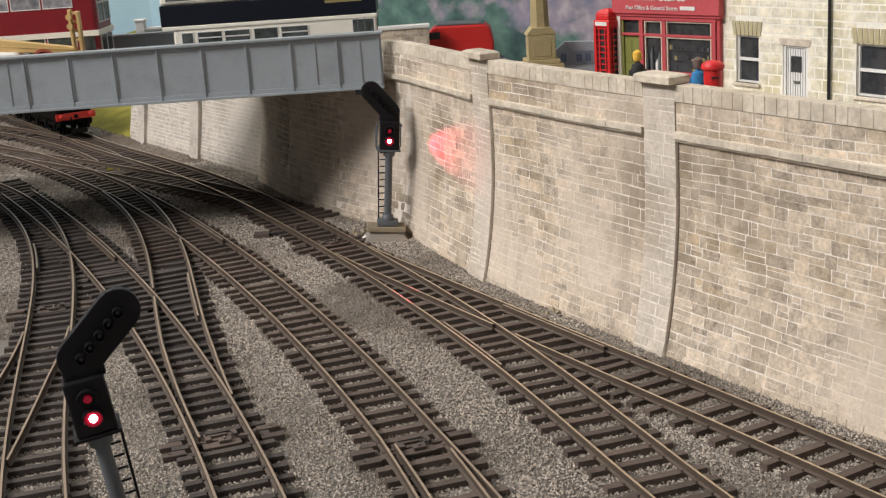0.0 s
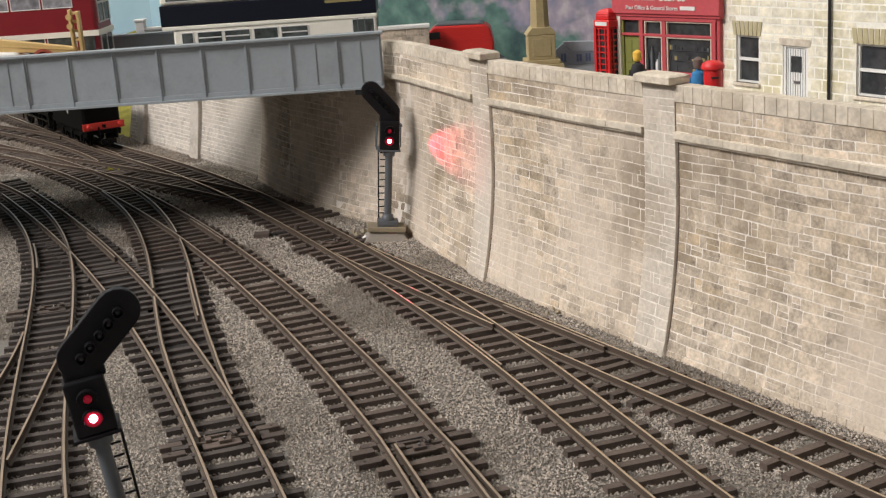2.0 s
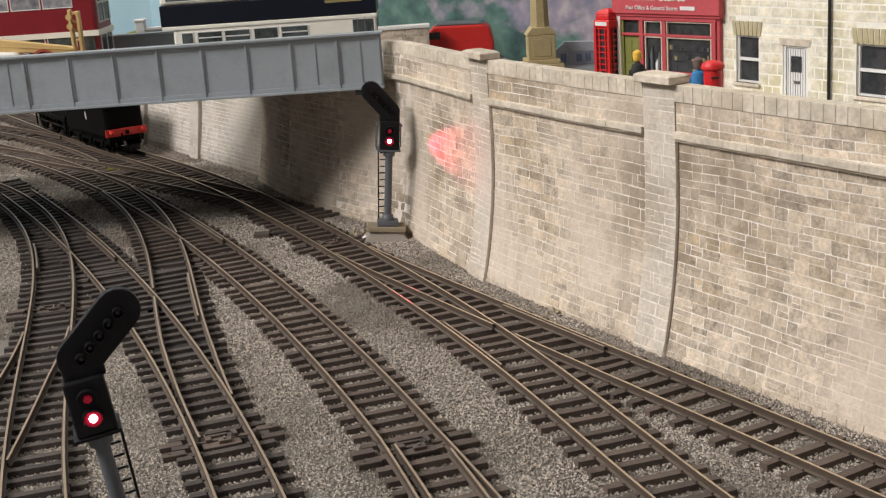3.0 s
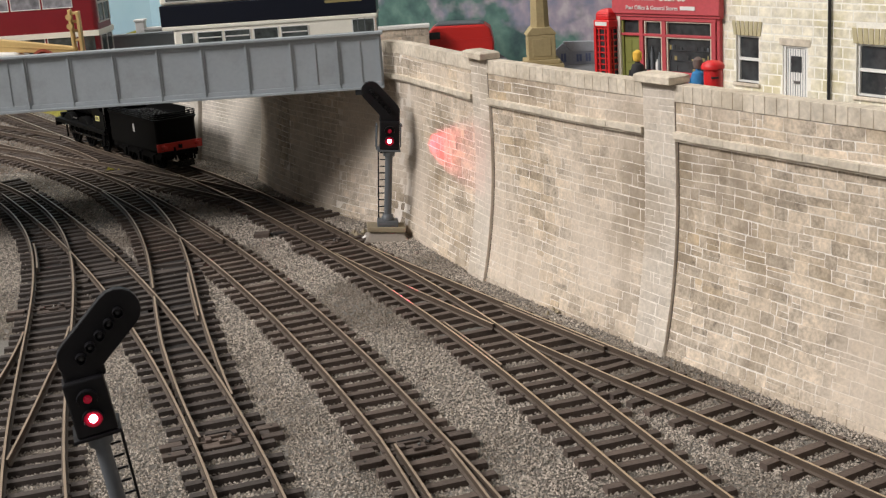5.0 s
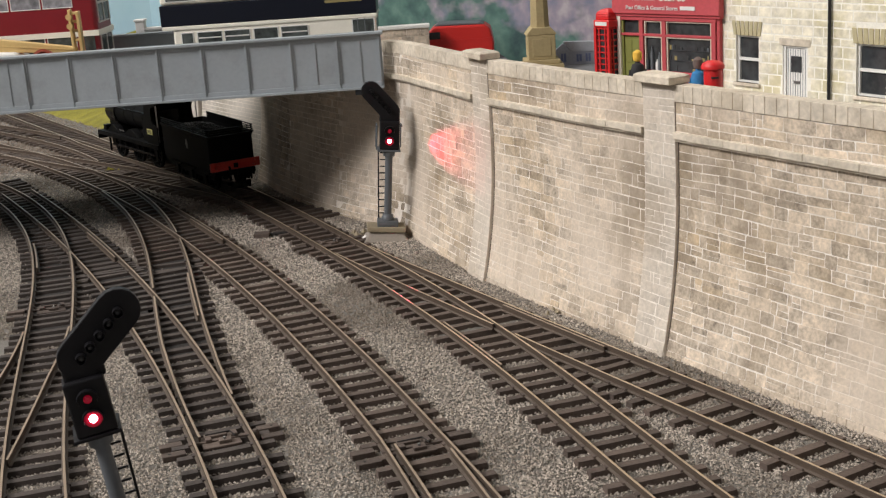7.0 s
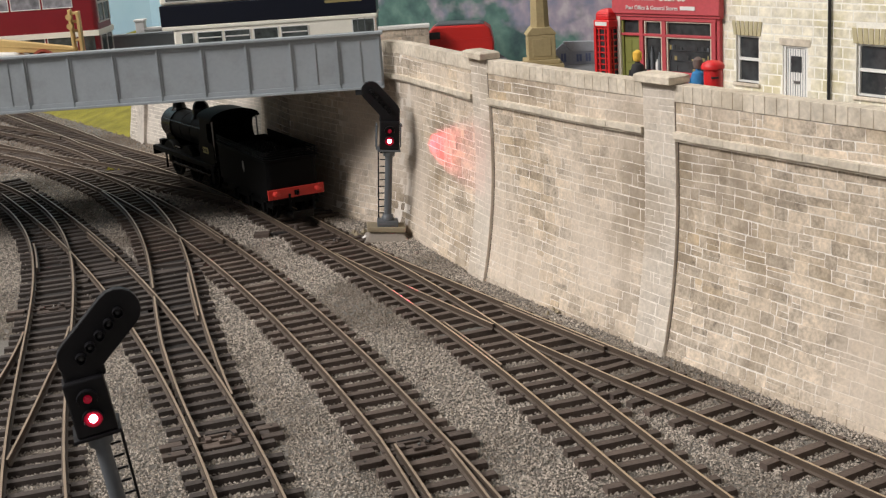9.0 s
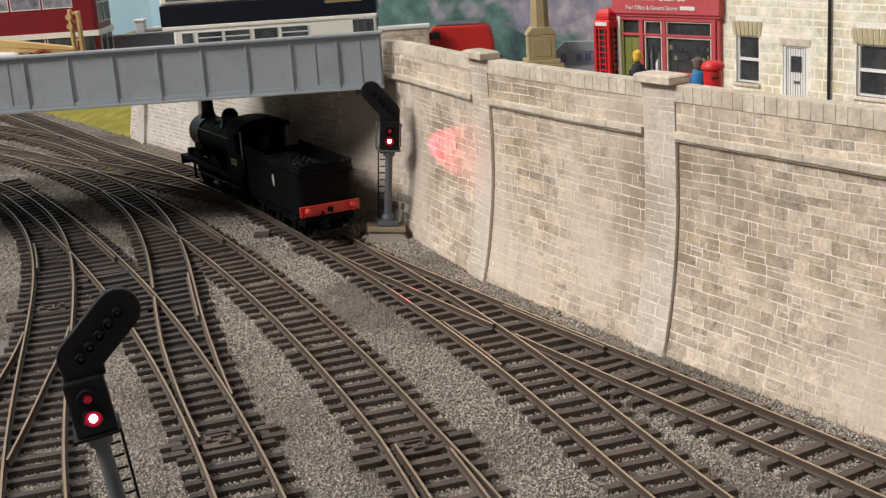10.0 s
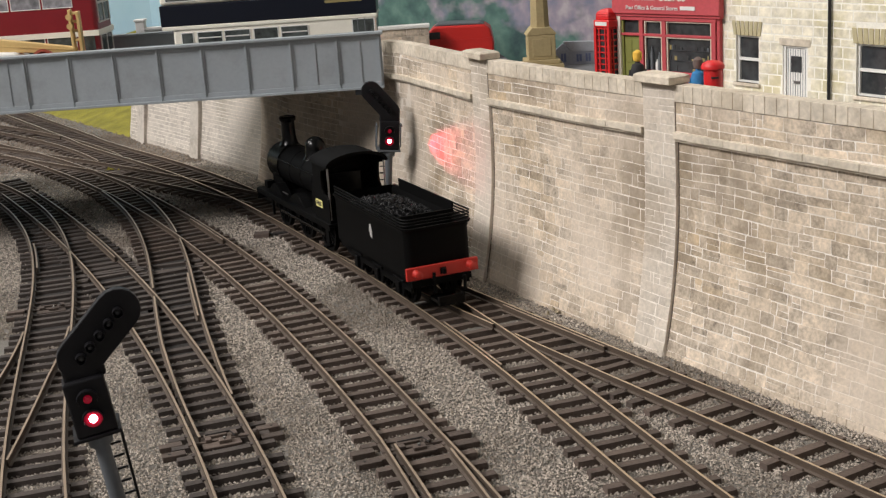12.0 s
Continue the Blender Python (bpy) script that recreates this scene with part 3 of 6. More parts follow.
def retaining_wall():
    wall = wall_core("wall_retaining", 0.0, s_of(76.4), -0.6, TOP - 0.55, 0.38, 0.0, "pale coursed stone retaining wall with pilasters, stained")
    edges = sorted(PIL)
    spans, prev = [], s_of(22)
    for p in edges:
        spans.append((prev, p - PW))
        prev = p + PW
    spans.append((prev, s_of(76.3)))
    stones = []
    for i, (a, b2) in enumerate(spans):
        stones += courses(a, b2, -0.55, 6.95, 0.0, 11 + i)
        stones += courses(a, min(b2, s_of(62.1)), 7.3, TOP - 0.56, 0.10, 31 + i)
    near = sorted(range(len(stones)), key=lambda k: abs(0.5 * (stones[k][0] + stones[k][1]) - s_of(40)))
    put_stones(wall, stones, set(near[:290]))
    # parapet thickening, string course and brick-on-edge coping, bay by bay
    for i, (a, b2) in enumerate(spans):
        b2 = min(b2, s_of(62.1))
        b = M()
        strip(b, a, b2, 7.28, TOP - 0.56, 0.10)
        strip(b, a, b2, TOP - 0.54, TOP - 0.03, 0.125)
        part("parapet", b, MORTAR, wall)
        b = M()
        strip(b, a, b2, 6.98, 7.09, 0.16)
        part("string_course", b, COPING, wall, "projecting stone band")
        q, rng = a, random.Random(50 + i)
        while q < b2 - 0.05:
            e = q + rng.uniform(0.55, 1.15)
            e = b2 if b2 - e < 0.4 else e
            b = M()
            strip(b, q + 0.006, e - 0.006, 7.07 + rng.uniform(-0.008, 0.008), 7.3, 0.26 + rng.uniform(-0.012, 0.008))
            part("band_stone", b, COPING, wall, bevel=0.015)
            q = e
        s, rng = a, random.Random(70 + i)
        while s < b2 - 0.1:
            w = min(rng.uniform(0.44, 0.48), b2 - s)
            o = 0.15 + rng.uniform(-0.005, 0.008)
            vs = []
            for out, c in ((-0.4, 0), (o - 0.012, 0), (o, 0.01)):
                for q, z in ((s + 0.008 + c, TOP - 0.55 + c), (s + w - 0.008 - c, TOP - 0.55 + c), (s + w - 0.008 - c, TOP - c), (s + 0.008 + c, TOP - c)):
                    x, y, nx, ny = foot(q)
                    d = batter(z) - out
                    vs.append((x + nx * d, y + ny * d, z))
            me = bpy.data.meshes.new("coping_brick")
            me.from_pydata([(x * U, y * U, z * U) for x, y, z in vs], [], BRICK_FACES)
            me.materials.append(COPING)
            new("coping_brick", me).parent = wall
            s += w
    for k, p in enumerate(PIL):
        b = M()
        strip(b, p - PW, p + PW, -0.6, TOP + 0.02, 0.14)
        pil = part("pilaster", b, MORTAR, wall, "stone pilaster with a curved foot")
        st = [(a, b2, c, d, 0.14) for a, b2, c, d, o in courses(p - PW, p + PW, -0.55, TOP, 0.14, 90 + k, size=(0.5, 0.95))]
        j = M()
        for a, b2, c, d, o in st:
            j.add(stone_verts(a, b2, c, d, o + 0.008, 0.05), STONE_FACES)
        tagged(part("stonework", j, PILASTER, pil), kind="stuff")
        # the pilaster's shaded edge, laid on as a thin dark strip
        b = M()
        strip(b, p - PW - 0.036, p - PW - 0.004, -0.6, 6.97, 0.018)
        strip(b, p - PW - 0.025, p - PW - 0.004, 7.31, TOP - 0.56, 0.118)
        part("joint_gap", b, SHADE_LINE, wall, "dark strip that paints the shade line beside the pilaster")
        if k < 2:
            x, y, nx, ny = foot(p)
            cap = M().box(-0.92, 0.92, -0.47, 0.45, 0, 0.24)
            cap.add([(-0.92, -0.47, 0.24), (0.92, -0.47, 0.24), (0.92, 0.45, 0.24), (-0.92, 0.45, 0.24), (-0.8, -0.34, 0.3), (0.8, -0.34, 0.3), (0.8, 0.35, 0.3), (-0.8, 0.35, 0.3)],
                    [(0, 1, 5, 4), (1, 2, 6, 5), (2, 3, 7, 6), (3, 0, 4, 7), (4, 5, 6, 7)])
            part("pilaster_cap", cap, COPING, wall, "flat stone cap", bevel=0.03,
                 at=(x + nx * 0.75, y + ny * 0.75, TOP + 0.02, 0, 0, heading(ny, -nx)))


def strip(b, s0, s1, z0, z1, out, n=None):
    """A curved slab on the wall's face from s0 to s1."""
    ss = np.linspace(s0, s1, n or max(2, int((s1 - s0) / 0.6) + 1))
    zs = np.linspace(z0, z1, max(2, int((z1 - z0) / 0.7) + 1))
    k, m = len(b.v), len(zs) * 2
    for s in ss:
        b.v += [on_wall(s, z, out) for z in zs] + [on_wall(s, z, -0.3) for z in zs[::-1]]
    for j in range(len(ss) - 1):
        for i in range(m):
            b.f.append((k + j * m + i, k + j * m + (i + 1) % m, k + (j + 1) * m + (i + 1) % m, k + (j + 1) * m + i))
            b.mi.append(0)
    b.f += [tuple(k + i for i in range(m)), tuple(k + (len(ss) - 1) * m + i for i in range(m))[::-1]]
    b.mi += [0, 0]


def far_walls():
    """Wall beyond the bridge, set a little back, with two pilasters, and the grass bank at its end."""
    a, b2 = Vector((-10.6, 77.0)), Vector((-23.0, 95.5))
    d = (b2 - a).normalized()
    length = (b2 - a).length
    turn = heading(d.x, d.y)
    w = M().prism([(-0.66 * (1 - (1 - min(max(z, 0) / 6, 1)) ** 2), z) for z in (-0.6, 0, 1, 2, 3, 4, 5, 6, 7)] + [(-2.0, 7.0), (-2.0, -0.6)], 0, length, "x")
    wall = part("wall_beyond", w, MORTAR, at=(a.x, a.y, 0, 0, 0, turn))
    tagged(wall, "pale stone retaining wall beyond the bridge", "wall", kind="structure")
    j, rng = M(), random.Random(4)
    z = -0.5
    while z < 6.6:
        h = rng.uniform(0.18, 0.3)
        s = 0.0
        while s < length:
            e = min(s + rng.uniform(0.3, 0.95), length)
            back = -0.66 * (1 - (1 - min(max(z, 0) / 6, 1)) ** 2)
            b3 = -0.66 * (1 - (1 - min(max(z + h, 0) / 6, 1)) ** 2)
            j.add([(s + 0.019, back + 0.012, z + 0.019), (e - 0.019, back + 0.012, z + 0.019), (e - 0.019, b3 + 0.012, z + h - 0.019), (s + 0.019, b3 + 0.012, z + h - 0.019),
                   (s + 0.019, back - 0.1, z + 0.019), (e - 0.019, back - 0.1, z + 0.019), (e - 0.019, b3 - 0.1, z + h - 0.019), (s + 0.019, b3 - 0.1, z + h - 0.019)],
                  [(0, 1, 2, 3), (0, 4, 5, 1), (1, 5, 6, 2), (2, 6, 7, 3), (3, 7, 4, 0)])
            s = e
        z += h
    tagged(part("stonework", j, FAR_STONE, wall), kind="stuff")
    for s in (9.5, 19.0):
        p = M().prism([(0.3, -0.6), (0.0, 1.5), (-0.2, 3.0), (-0.35, 6.0), (-0.35, 7.0), (-0.9, 7.0), (-0.9, -0.6)], s, s + 1.3, "x")
        part("pilaster", p, FAR_STONE, wall, "plain stone pilaster", bevel=0.03)
    g = M()
    n = 24
    for i in range(n):
        for k2 in range(n):
            u, v = i / (n - 1), k2 / (n - 1)
            x, y = -22.3 - 24 * u + 15 * v, 94.6 + 36 * u + 10 * v
            g.v.append((x, y, -0.45 + 5.6 * v * (1 - 0.15 * u) + 0.25 * noise.noise((x * 0.5, y * 0.5, 0)) * (v > 0)))
    for i in range(n - 1):
        for k2 in range(n - 1):
            g.f.append((i * n + k2, i * n + k2 + 1, (i + 1) * n + k2 + 1, (i + 1) * n + k2))
            g.mi.append(0)
    k0 = len(g.v)
    g.v += [(-75, 108, -0.5), (-14, 122, -0.5), (-75, 114, 2.2), (-12, 128, 2.2)]
    g.f.append((k0, k0 + 1, k0 + 3, k0 + 2))
    g.mi.append(0)
    tagged(part("grass_bank", g, GRASS, smooth=True), "yellow-green static grass bank beyond the wall", "grass", kind="structure")


# ---- girder bridge ----
BY0, BY1, BZ0, BZ1 = 61.5, 69.9, 6.8, 9.32


def girder(name, y, x0, x1, face, label):
    root = thing(name, (0, y, 0), label, "bridge girder", "bridge girders")
    part("web", M().box(x0, x1, -0.06, 0.06, BZ0, BZ1), GIRDER, root)
    part("top_flange", M().box(x0 - 0.05, x1 + 0.1, -0.3, 0.3, BZ1 - 0.02, BZ1 + 0.1), GIRDER, root, bevel=0.02)
    part("bottom_flange", M().box(x0 - 0.05, x1, -0.3, 0.3, BZ0 - 0.1, BZ0 + 0.02), GIRDER, root, bevel=0.02)
    part("edge_angle", M().box(x0, x1, face * 0.06, face * 0.12, BZ1 - 0.22, BZ1 - 0.02).box(x0, x1, face * 0.06, face * 0.12, BZ0 + 0.02, BZ0 + 0.22), GIRDER, root, bevel=0.01)
    # half-spaced at the abutment end, where light and heavy stiffeners take turns
    places = [(-0.12, 1), (-1.10, 0), (-2.14, 1), (-3.26, 0), (-4.37, 1)] + [(-4.37 - 2.13 * i, 1) for i in range(1, 7)] + [(-18.02, 0)] + [(-4.37 - 2.13 * i, 1) for i in range(7, 18)]
    for dx, heavy in places:
        x = x1 + dx
        if x < x0:
            continue
        b = M()
        if heavy:
            b.box(x - 0.03, x + 0.03, face * 0.06, face * 0.17, BZ0, BZ1)
            b.box(x - 0.13, x + 0.13, face * 0.06, face * 0.11, BZ0 + 0.2, BZ1 - 0.2)
        else:
            b.box(x - 0.09, x + 0.09, face * 0.06, face * 0.10, BZ0 + 0.2, BZ1 - 0.2)
        for i in range(10):
            for u in ((-0.09, 0.09) if heavy else (0.0,)):
                b.lathe([(0.03, 0), (0.018, 0.02)], 6, Matrix.Translation((x + u, face * 0.108, BZ0 + 0.3 + i * 0.21)) @ Euler((radians(90 * face), 0, 0)).to_matrix().to_4x4())
        part("stiffener", b, GIRDER, root)
    rv = M()
    n = int((x1 - x0) / 0.21)
    for i in range(n if face < 0 else 0):
        for z in (BZ0 + 0.12, BZ1 - 0.12):
            rv.lathe([(0.028, 0), (0.016, 0.018)], 5, Matrix.Translation((x1 - 0.1 - i * 0.21, face * 0.119, z)) @ Euler((radians(90 * face), 0, 0)).to_matrix().to_4x4())
    if rv.v:
        tagged(part("rivets", rv, GIRDER, root), kind="stuff")
    return root


def bridge():
    girder("bridge_girder", BY0, -44, -2.28, -1, "grey riveted plate girder of a road bridge over the tracks")
    girder("bridge_girder", BY1, -44, -6.5, 1, "grey plate girder at the far side of the road bridge")
    deck = part("bridge_deck", M().box(-44, -2.5, BY0 + 0.31, BY1 - 0.31, 6.75, STREET), ROAD)
    tagged(deck, "grey road deck between the bridge girders", "bridge deck", kind="structure")
    # unseen deck extension, added to shade the abutment and ground below
    path = part("bridge_footway", M().prism([(-44, BY1 + 0.32), (-6.8, BY1 + 0.32), (-6.8, 72.5), (-9.6, 76.6), (-44, 76.6)], 6.75, 7.2, "z"), ROAD)
    tagged(path, "unseen grey deck added beyond the far girder to cast shade", "bridge deck", kind="structure")
    bed = thing("bridge_bearing", (-3.3, 61.5, 6.4), "dark bearing plate under the girder's end", "bearing")
    part("bearing_plate", M().box(-0.4, 0.9, -0.2, 0.4, 0.05, 0.3), BEARING, bed, bevel=0.03)


# ---- colour light signals ----
def colour_signal(at, lean, arm_turn, label, side=-1, arm_length=1.3, arm_shift=0.0, arm_half=0.47):
    """at: foot; lean: degrees to the side and forward; arm_turn: degrees of the route indicator from upright."""
    root = thing("colour_light_signal", (*at, lean[1], lean[0], lean[2]), label, "railway signal", "signals")
    part("plinth", M().box(-1.0, 0.85, -0.6, 0.6, -0.04, 0.2), PLINTH, root, "ochre card plinth", bevel=0.04)
    part("stub", M().add([(-1.15, -0.8, -0.5), (1.05, -0.8, -0.5), (1.05, 0.7, -0.5), (-1.15, 0.7, -0.5), (-0.8, -0.45, -0.03), (0.7, -0.45, -0.03), (0.7, 0.5, -0.03), (-0.8, 0.5, -0.03)], [(0, 3, 2, 1), (4, 5, 6, 7), (0, 1, 5, 4), (1, 2, 6, 5), (2, 3, 7, 6), (3, 0, 4, 7)]), GRAIN, root, bevel=0.03)
    part("post_foot", M().box(-0.5, 0.5, -0.45, 0.45, 0.2, 0.46).lathe([(0.33, 0.46), (0.3, 0.6), (0.24, 0.75)], 16), SIGNAL_GREY, root, bevel=0.02, smooth=True)
    part("post", M().lathe([(0.18, 0.4), (0.18, 3.75)], 18).lathe([(0.28, 3.6), (0.3, 3.82)], 18), SIGNAL_GREY, root, "grey tubular post", smooth=True)
    part("platform", M().box(-0.56, 0.54, -0.33, 0.75, 3.84, 3.93), SIGNAL_GREY if side < 0 else SIGNAL_BLACK, root, bevel=0.02)
    lad = part("ladder", M().rod((side * 0.42, 0.42, 0.45), (side * 0.5, 0.35, 3.85), 0.035).rod((side * 0.12, 0.42, 0.45), (side * 0.12, 0.35, 3.85), 0.035), SIGNAL_BLACK, root)
    for i in range(10):
        z = 0.7 + i * 0.33
        part("rung", M().rod((side * 0.42, 0.41, z), (side * 0.12, 0.41, z), 0.03, 6), SIGNAL_BLACK, lad)
    rail = M().rod((-0.6, 0.7, 3.9), (-0.6, 0.7, 5.05), 0.035).rod((-0.6, -0.1, 3.9), (-0.6, -0.1, 5.05), 0.035).rod((-0.6, -0.1, 5.05), (-0.6, 0.7, 5.05), 0.035)
    rail.rod((-0.6, 0.7, 4.5), (-0.6, -0.1, 4.5), 0.03).rod((0.58, 0.7, 3.9), (0.58, 0.7, 5.05), 0.035).rod((0.58, 0.7, 5.05), (0.58, -0.05, 5.05), 0.035)
    if side < 0:
        part("guard_rail", rail, SIGNAL_GREY, root)
    head = part("signal_head", M().box(-0.46, 0.48, -0.3, 0.28, 3.94, 5.3), SIGNAL_BLACK, root, "matt black signal head", bevel=0.05)
    face = Euler((radians(90), 0, 0)).to_matrix().to_4x4()
    for z, lit in ((4.36, True), (4.84, False)):
        hood = M()
        n = 16
        for r, y0, y1 in ((0.22, -0.3, -0.46),):
            ring = [(math.cos(a), math.sin(a)) for a in np.linspace(radians(-20), radians(200), n)]
            vs = [(c * q, y, z + s * q) for q in (r, r + 0.03) for y in (y0, y1) for c, s in ring]
            k = n
            fs = [(i, i + 1, k + i + 1, k + i) for i in range(n - 1)] + [(2 * k + i, 3 * k + i, 3 * k + i + 1, 2 * k + i + 1) for i in range(n - 1)]
            fs += [(k + i, k + i + 1, 3 * k + i + 1, 3 * k + i) for i in range(n - 1)]
            hood.add(vs, fs + [(0, k, 3 * k, 2 * k), (n - 1, 2 * k - 1, 4 * k - 1, 3 * k - 1)])
        part("hood", hood, SIGNAL_BLACK, head)
        if lit:
            ball = [(0.1 * math.sin(a), 0.08 * math.cos(a)) for a in np.linspace(3.1, 0.02, 9)]
            part("led", M().lathe(ball, 16, Matrix.Translation((0, -0.34, z)) @ face), LED_CORE, head, "lit red lamp, glowing white at its core", smooth=True)
            part("led_rim", M().lathe([(0.215, 0.0), (0.215, 0.015), (0.17, 0.03)], 20, Matrix.Translation((0, -0.30, z)) @ face), LED, head, "red glowing lens rim")
        else:
            part("lens", M().lathe([(0.1, 0), (0.1, 0.05), (0.06, 0.08)], 16, Matrix.Translation((0, -0.29, z)) @ face), LED_REFLECTION, head, "unlit lens with the lamp's red reflection put in as glow")
    part("neck", M().box(arm_shift - 0.48, arm_shift + 0.48, -0.12, 0.2, 5.22, 5.9), SIGNAL_BLACK, root, bevel=0.06)
    arm_pts = []
    for a in range(0, 181, 20):
        arm_pts.append((arm_half * math.cos(radians(a)), arm_length + arm_half * math.sin(radians(a))))
    for a in range(180, 361, 20):
        arm_pts.append((arm_half * math.cos(radians(a)), arm_half * math.sin(radians(a))))
    am = Matrix.Translation((arm_shift, 0, 5.75)) @ Euler((0, radians(arm_turn), 0)).to_matrix().to_4x4()
    arm = part("route_indicator", M().prism(arm_pts, -0.13, 0.13, "y", am), SIGNAL_BLACK, root, "black five-lamp route indicator arm", bevel=0.03)
    for i in range(5):
        z = 0.04 + i * arm_length / 4.2
        part("indicator_lamp", M().lathe([(0.125, 0), (0.125, 0.2), (0.105, 0.2), (0.1, 0.06)], 12, am @ Matrix.Translation((0, -0.13, z)) @ face), SIGNAL_BLACK, arm)
        part("indicator_lens", M().lathe([(0.095, 0), (0.07, 0.09), (0.03, 0.13)], 12, am @ Matrix.Translation((0, -0.13, z)) @ face), LENS, arm, "clear dull lens")
    return root


def signals():
    colour_signal((-2.62, 59.9, 0.05), (5.5, 0, 4), -44, "black colour light signal showing red on an ochre plinth")
    colour_signal((-7.77, 27.6, -0.06), (-7.5, 0, 17), 52, "black colour light signal showing red among the ballast", 1, 1.4, 0.08, 0.51)
    red_spot((-1.72, 59.9, 4.3), (0.2, 56.85, 4.4), 0.5, 32)
    red_spot((-2.1, 59.0, 4.4), (-1.6, 49.1, 0.0), 0.06, 6)


# ---- engine ----
def wheelset(parent, y, r, spokes, gauge=0.76):
    ax = M().rod((-0.9, 0, 0), (0.9, 0, 0), 0.12)
    turn = Euler((0, radians(90), 0)).to_matrix().to_4x4()
    for s in (-1, 1):
        m = Matrix.Translation((s * gauge, 0, 0)) @ turn
        n = 24
        for r0, r1, w in ((r * 0.84, r, 0.10), (0, r * 0.22, 0.12)):
            vs, fs = [], []
            for q, z in ((r0 + 0.001, -w), (r1, -w), (r1, w), (r0 + 0.001, w)):
                vs += [(q * math.cos(2 * math.pi * i / n), q * math.sin(2 * math.pi * i / n), z) for i in range(n)]
            for j in range(4):
                fs += [(j * n + i, j * n + (i + 1) % n, ((j + 1) % 4) * n + (i + 1) % n, ((j + 1) % 4) * n + i) for i in range(n)]
            ax.add(vs, fs, m)
        for k in range(spokes):
            a = 2 * math.pi * k / spokes
            ax.box(r * 0.2, r * 0.87, -0.045, 0.045, -0.05, 0.05, m @ Euler((0, 0, a)).to_matrix().to_4x4())
    ob = part("wheelset", ax, BLACK, parent, "black spoked wheels on an axle", at=(0, y, r))
    return ob, y, r


def buffers(parent, y, way, z=1.38):
    for x in (-1.13, 1.13):
        m = Matrix.Translation((x, y, z)) @ Euler((radians(-90 * way), 0, 0)).to_matrix().to_4x4()
        part("buffer", M().lathe([(0.17, 0), (0.14, 0.1), (0.1, 0.22), (0.07, 0.22), (0.07, 0.3), (0.16, 0.3), (0.16, 0.35), (0.11, 0.38)], 16, m), BLACK if way < 0 else BEAM_RED, parent, smooth=True)


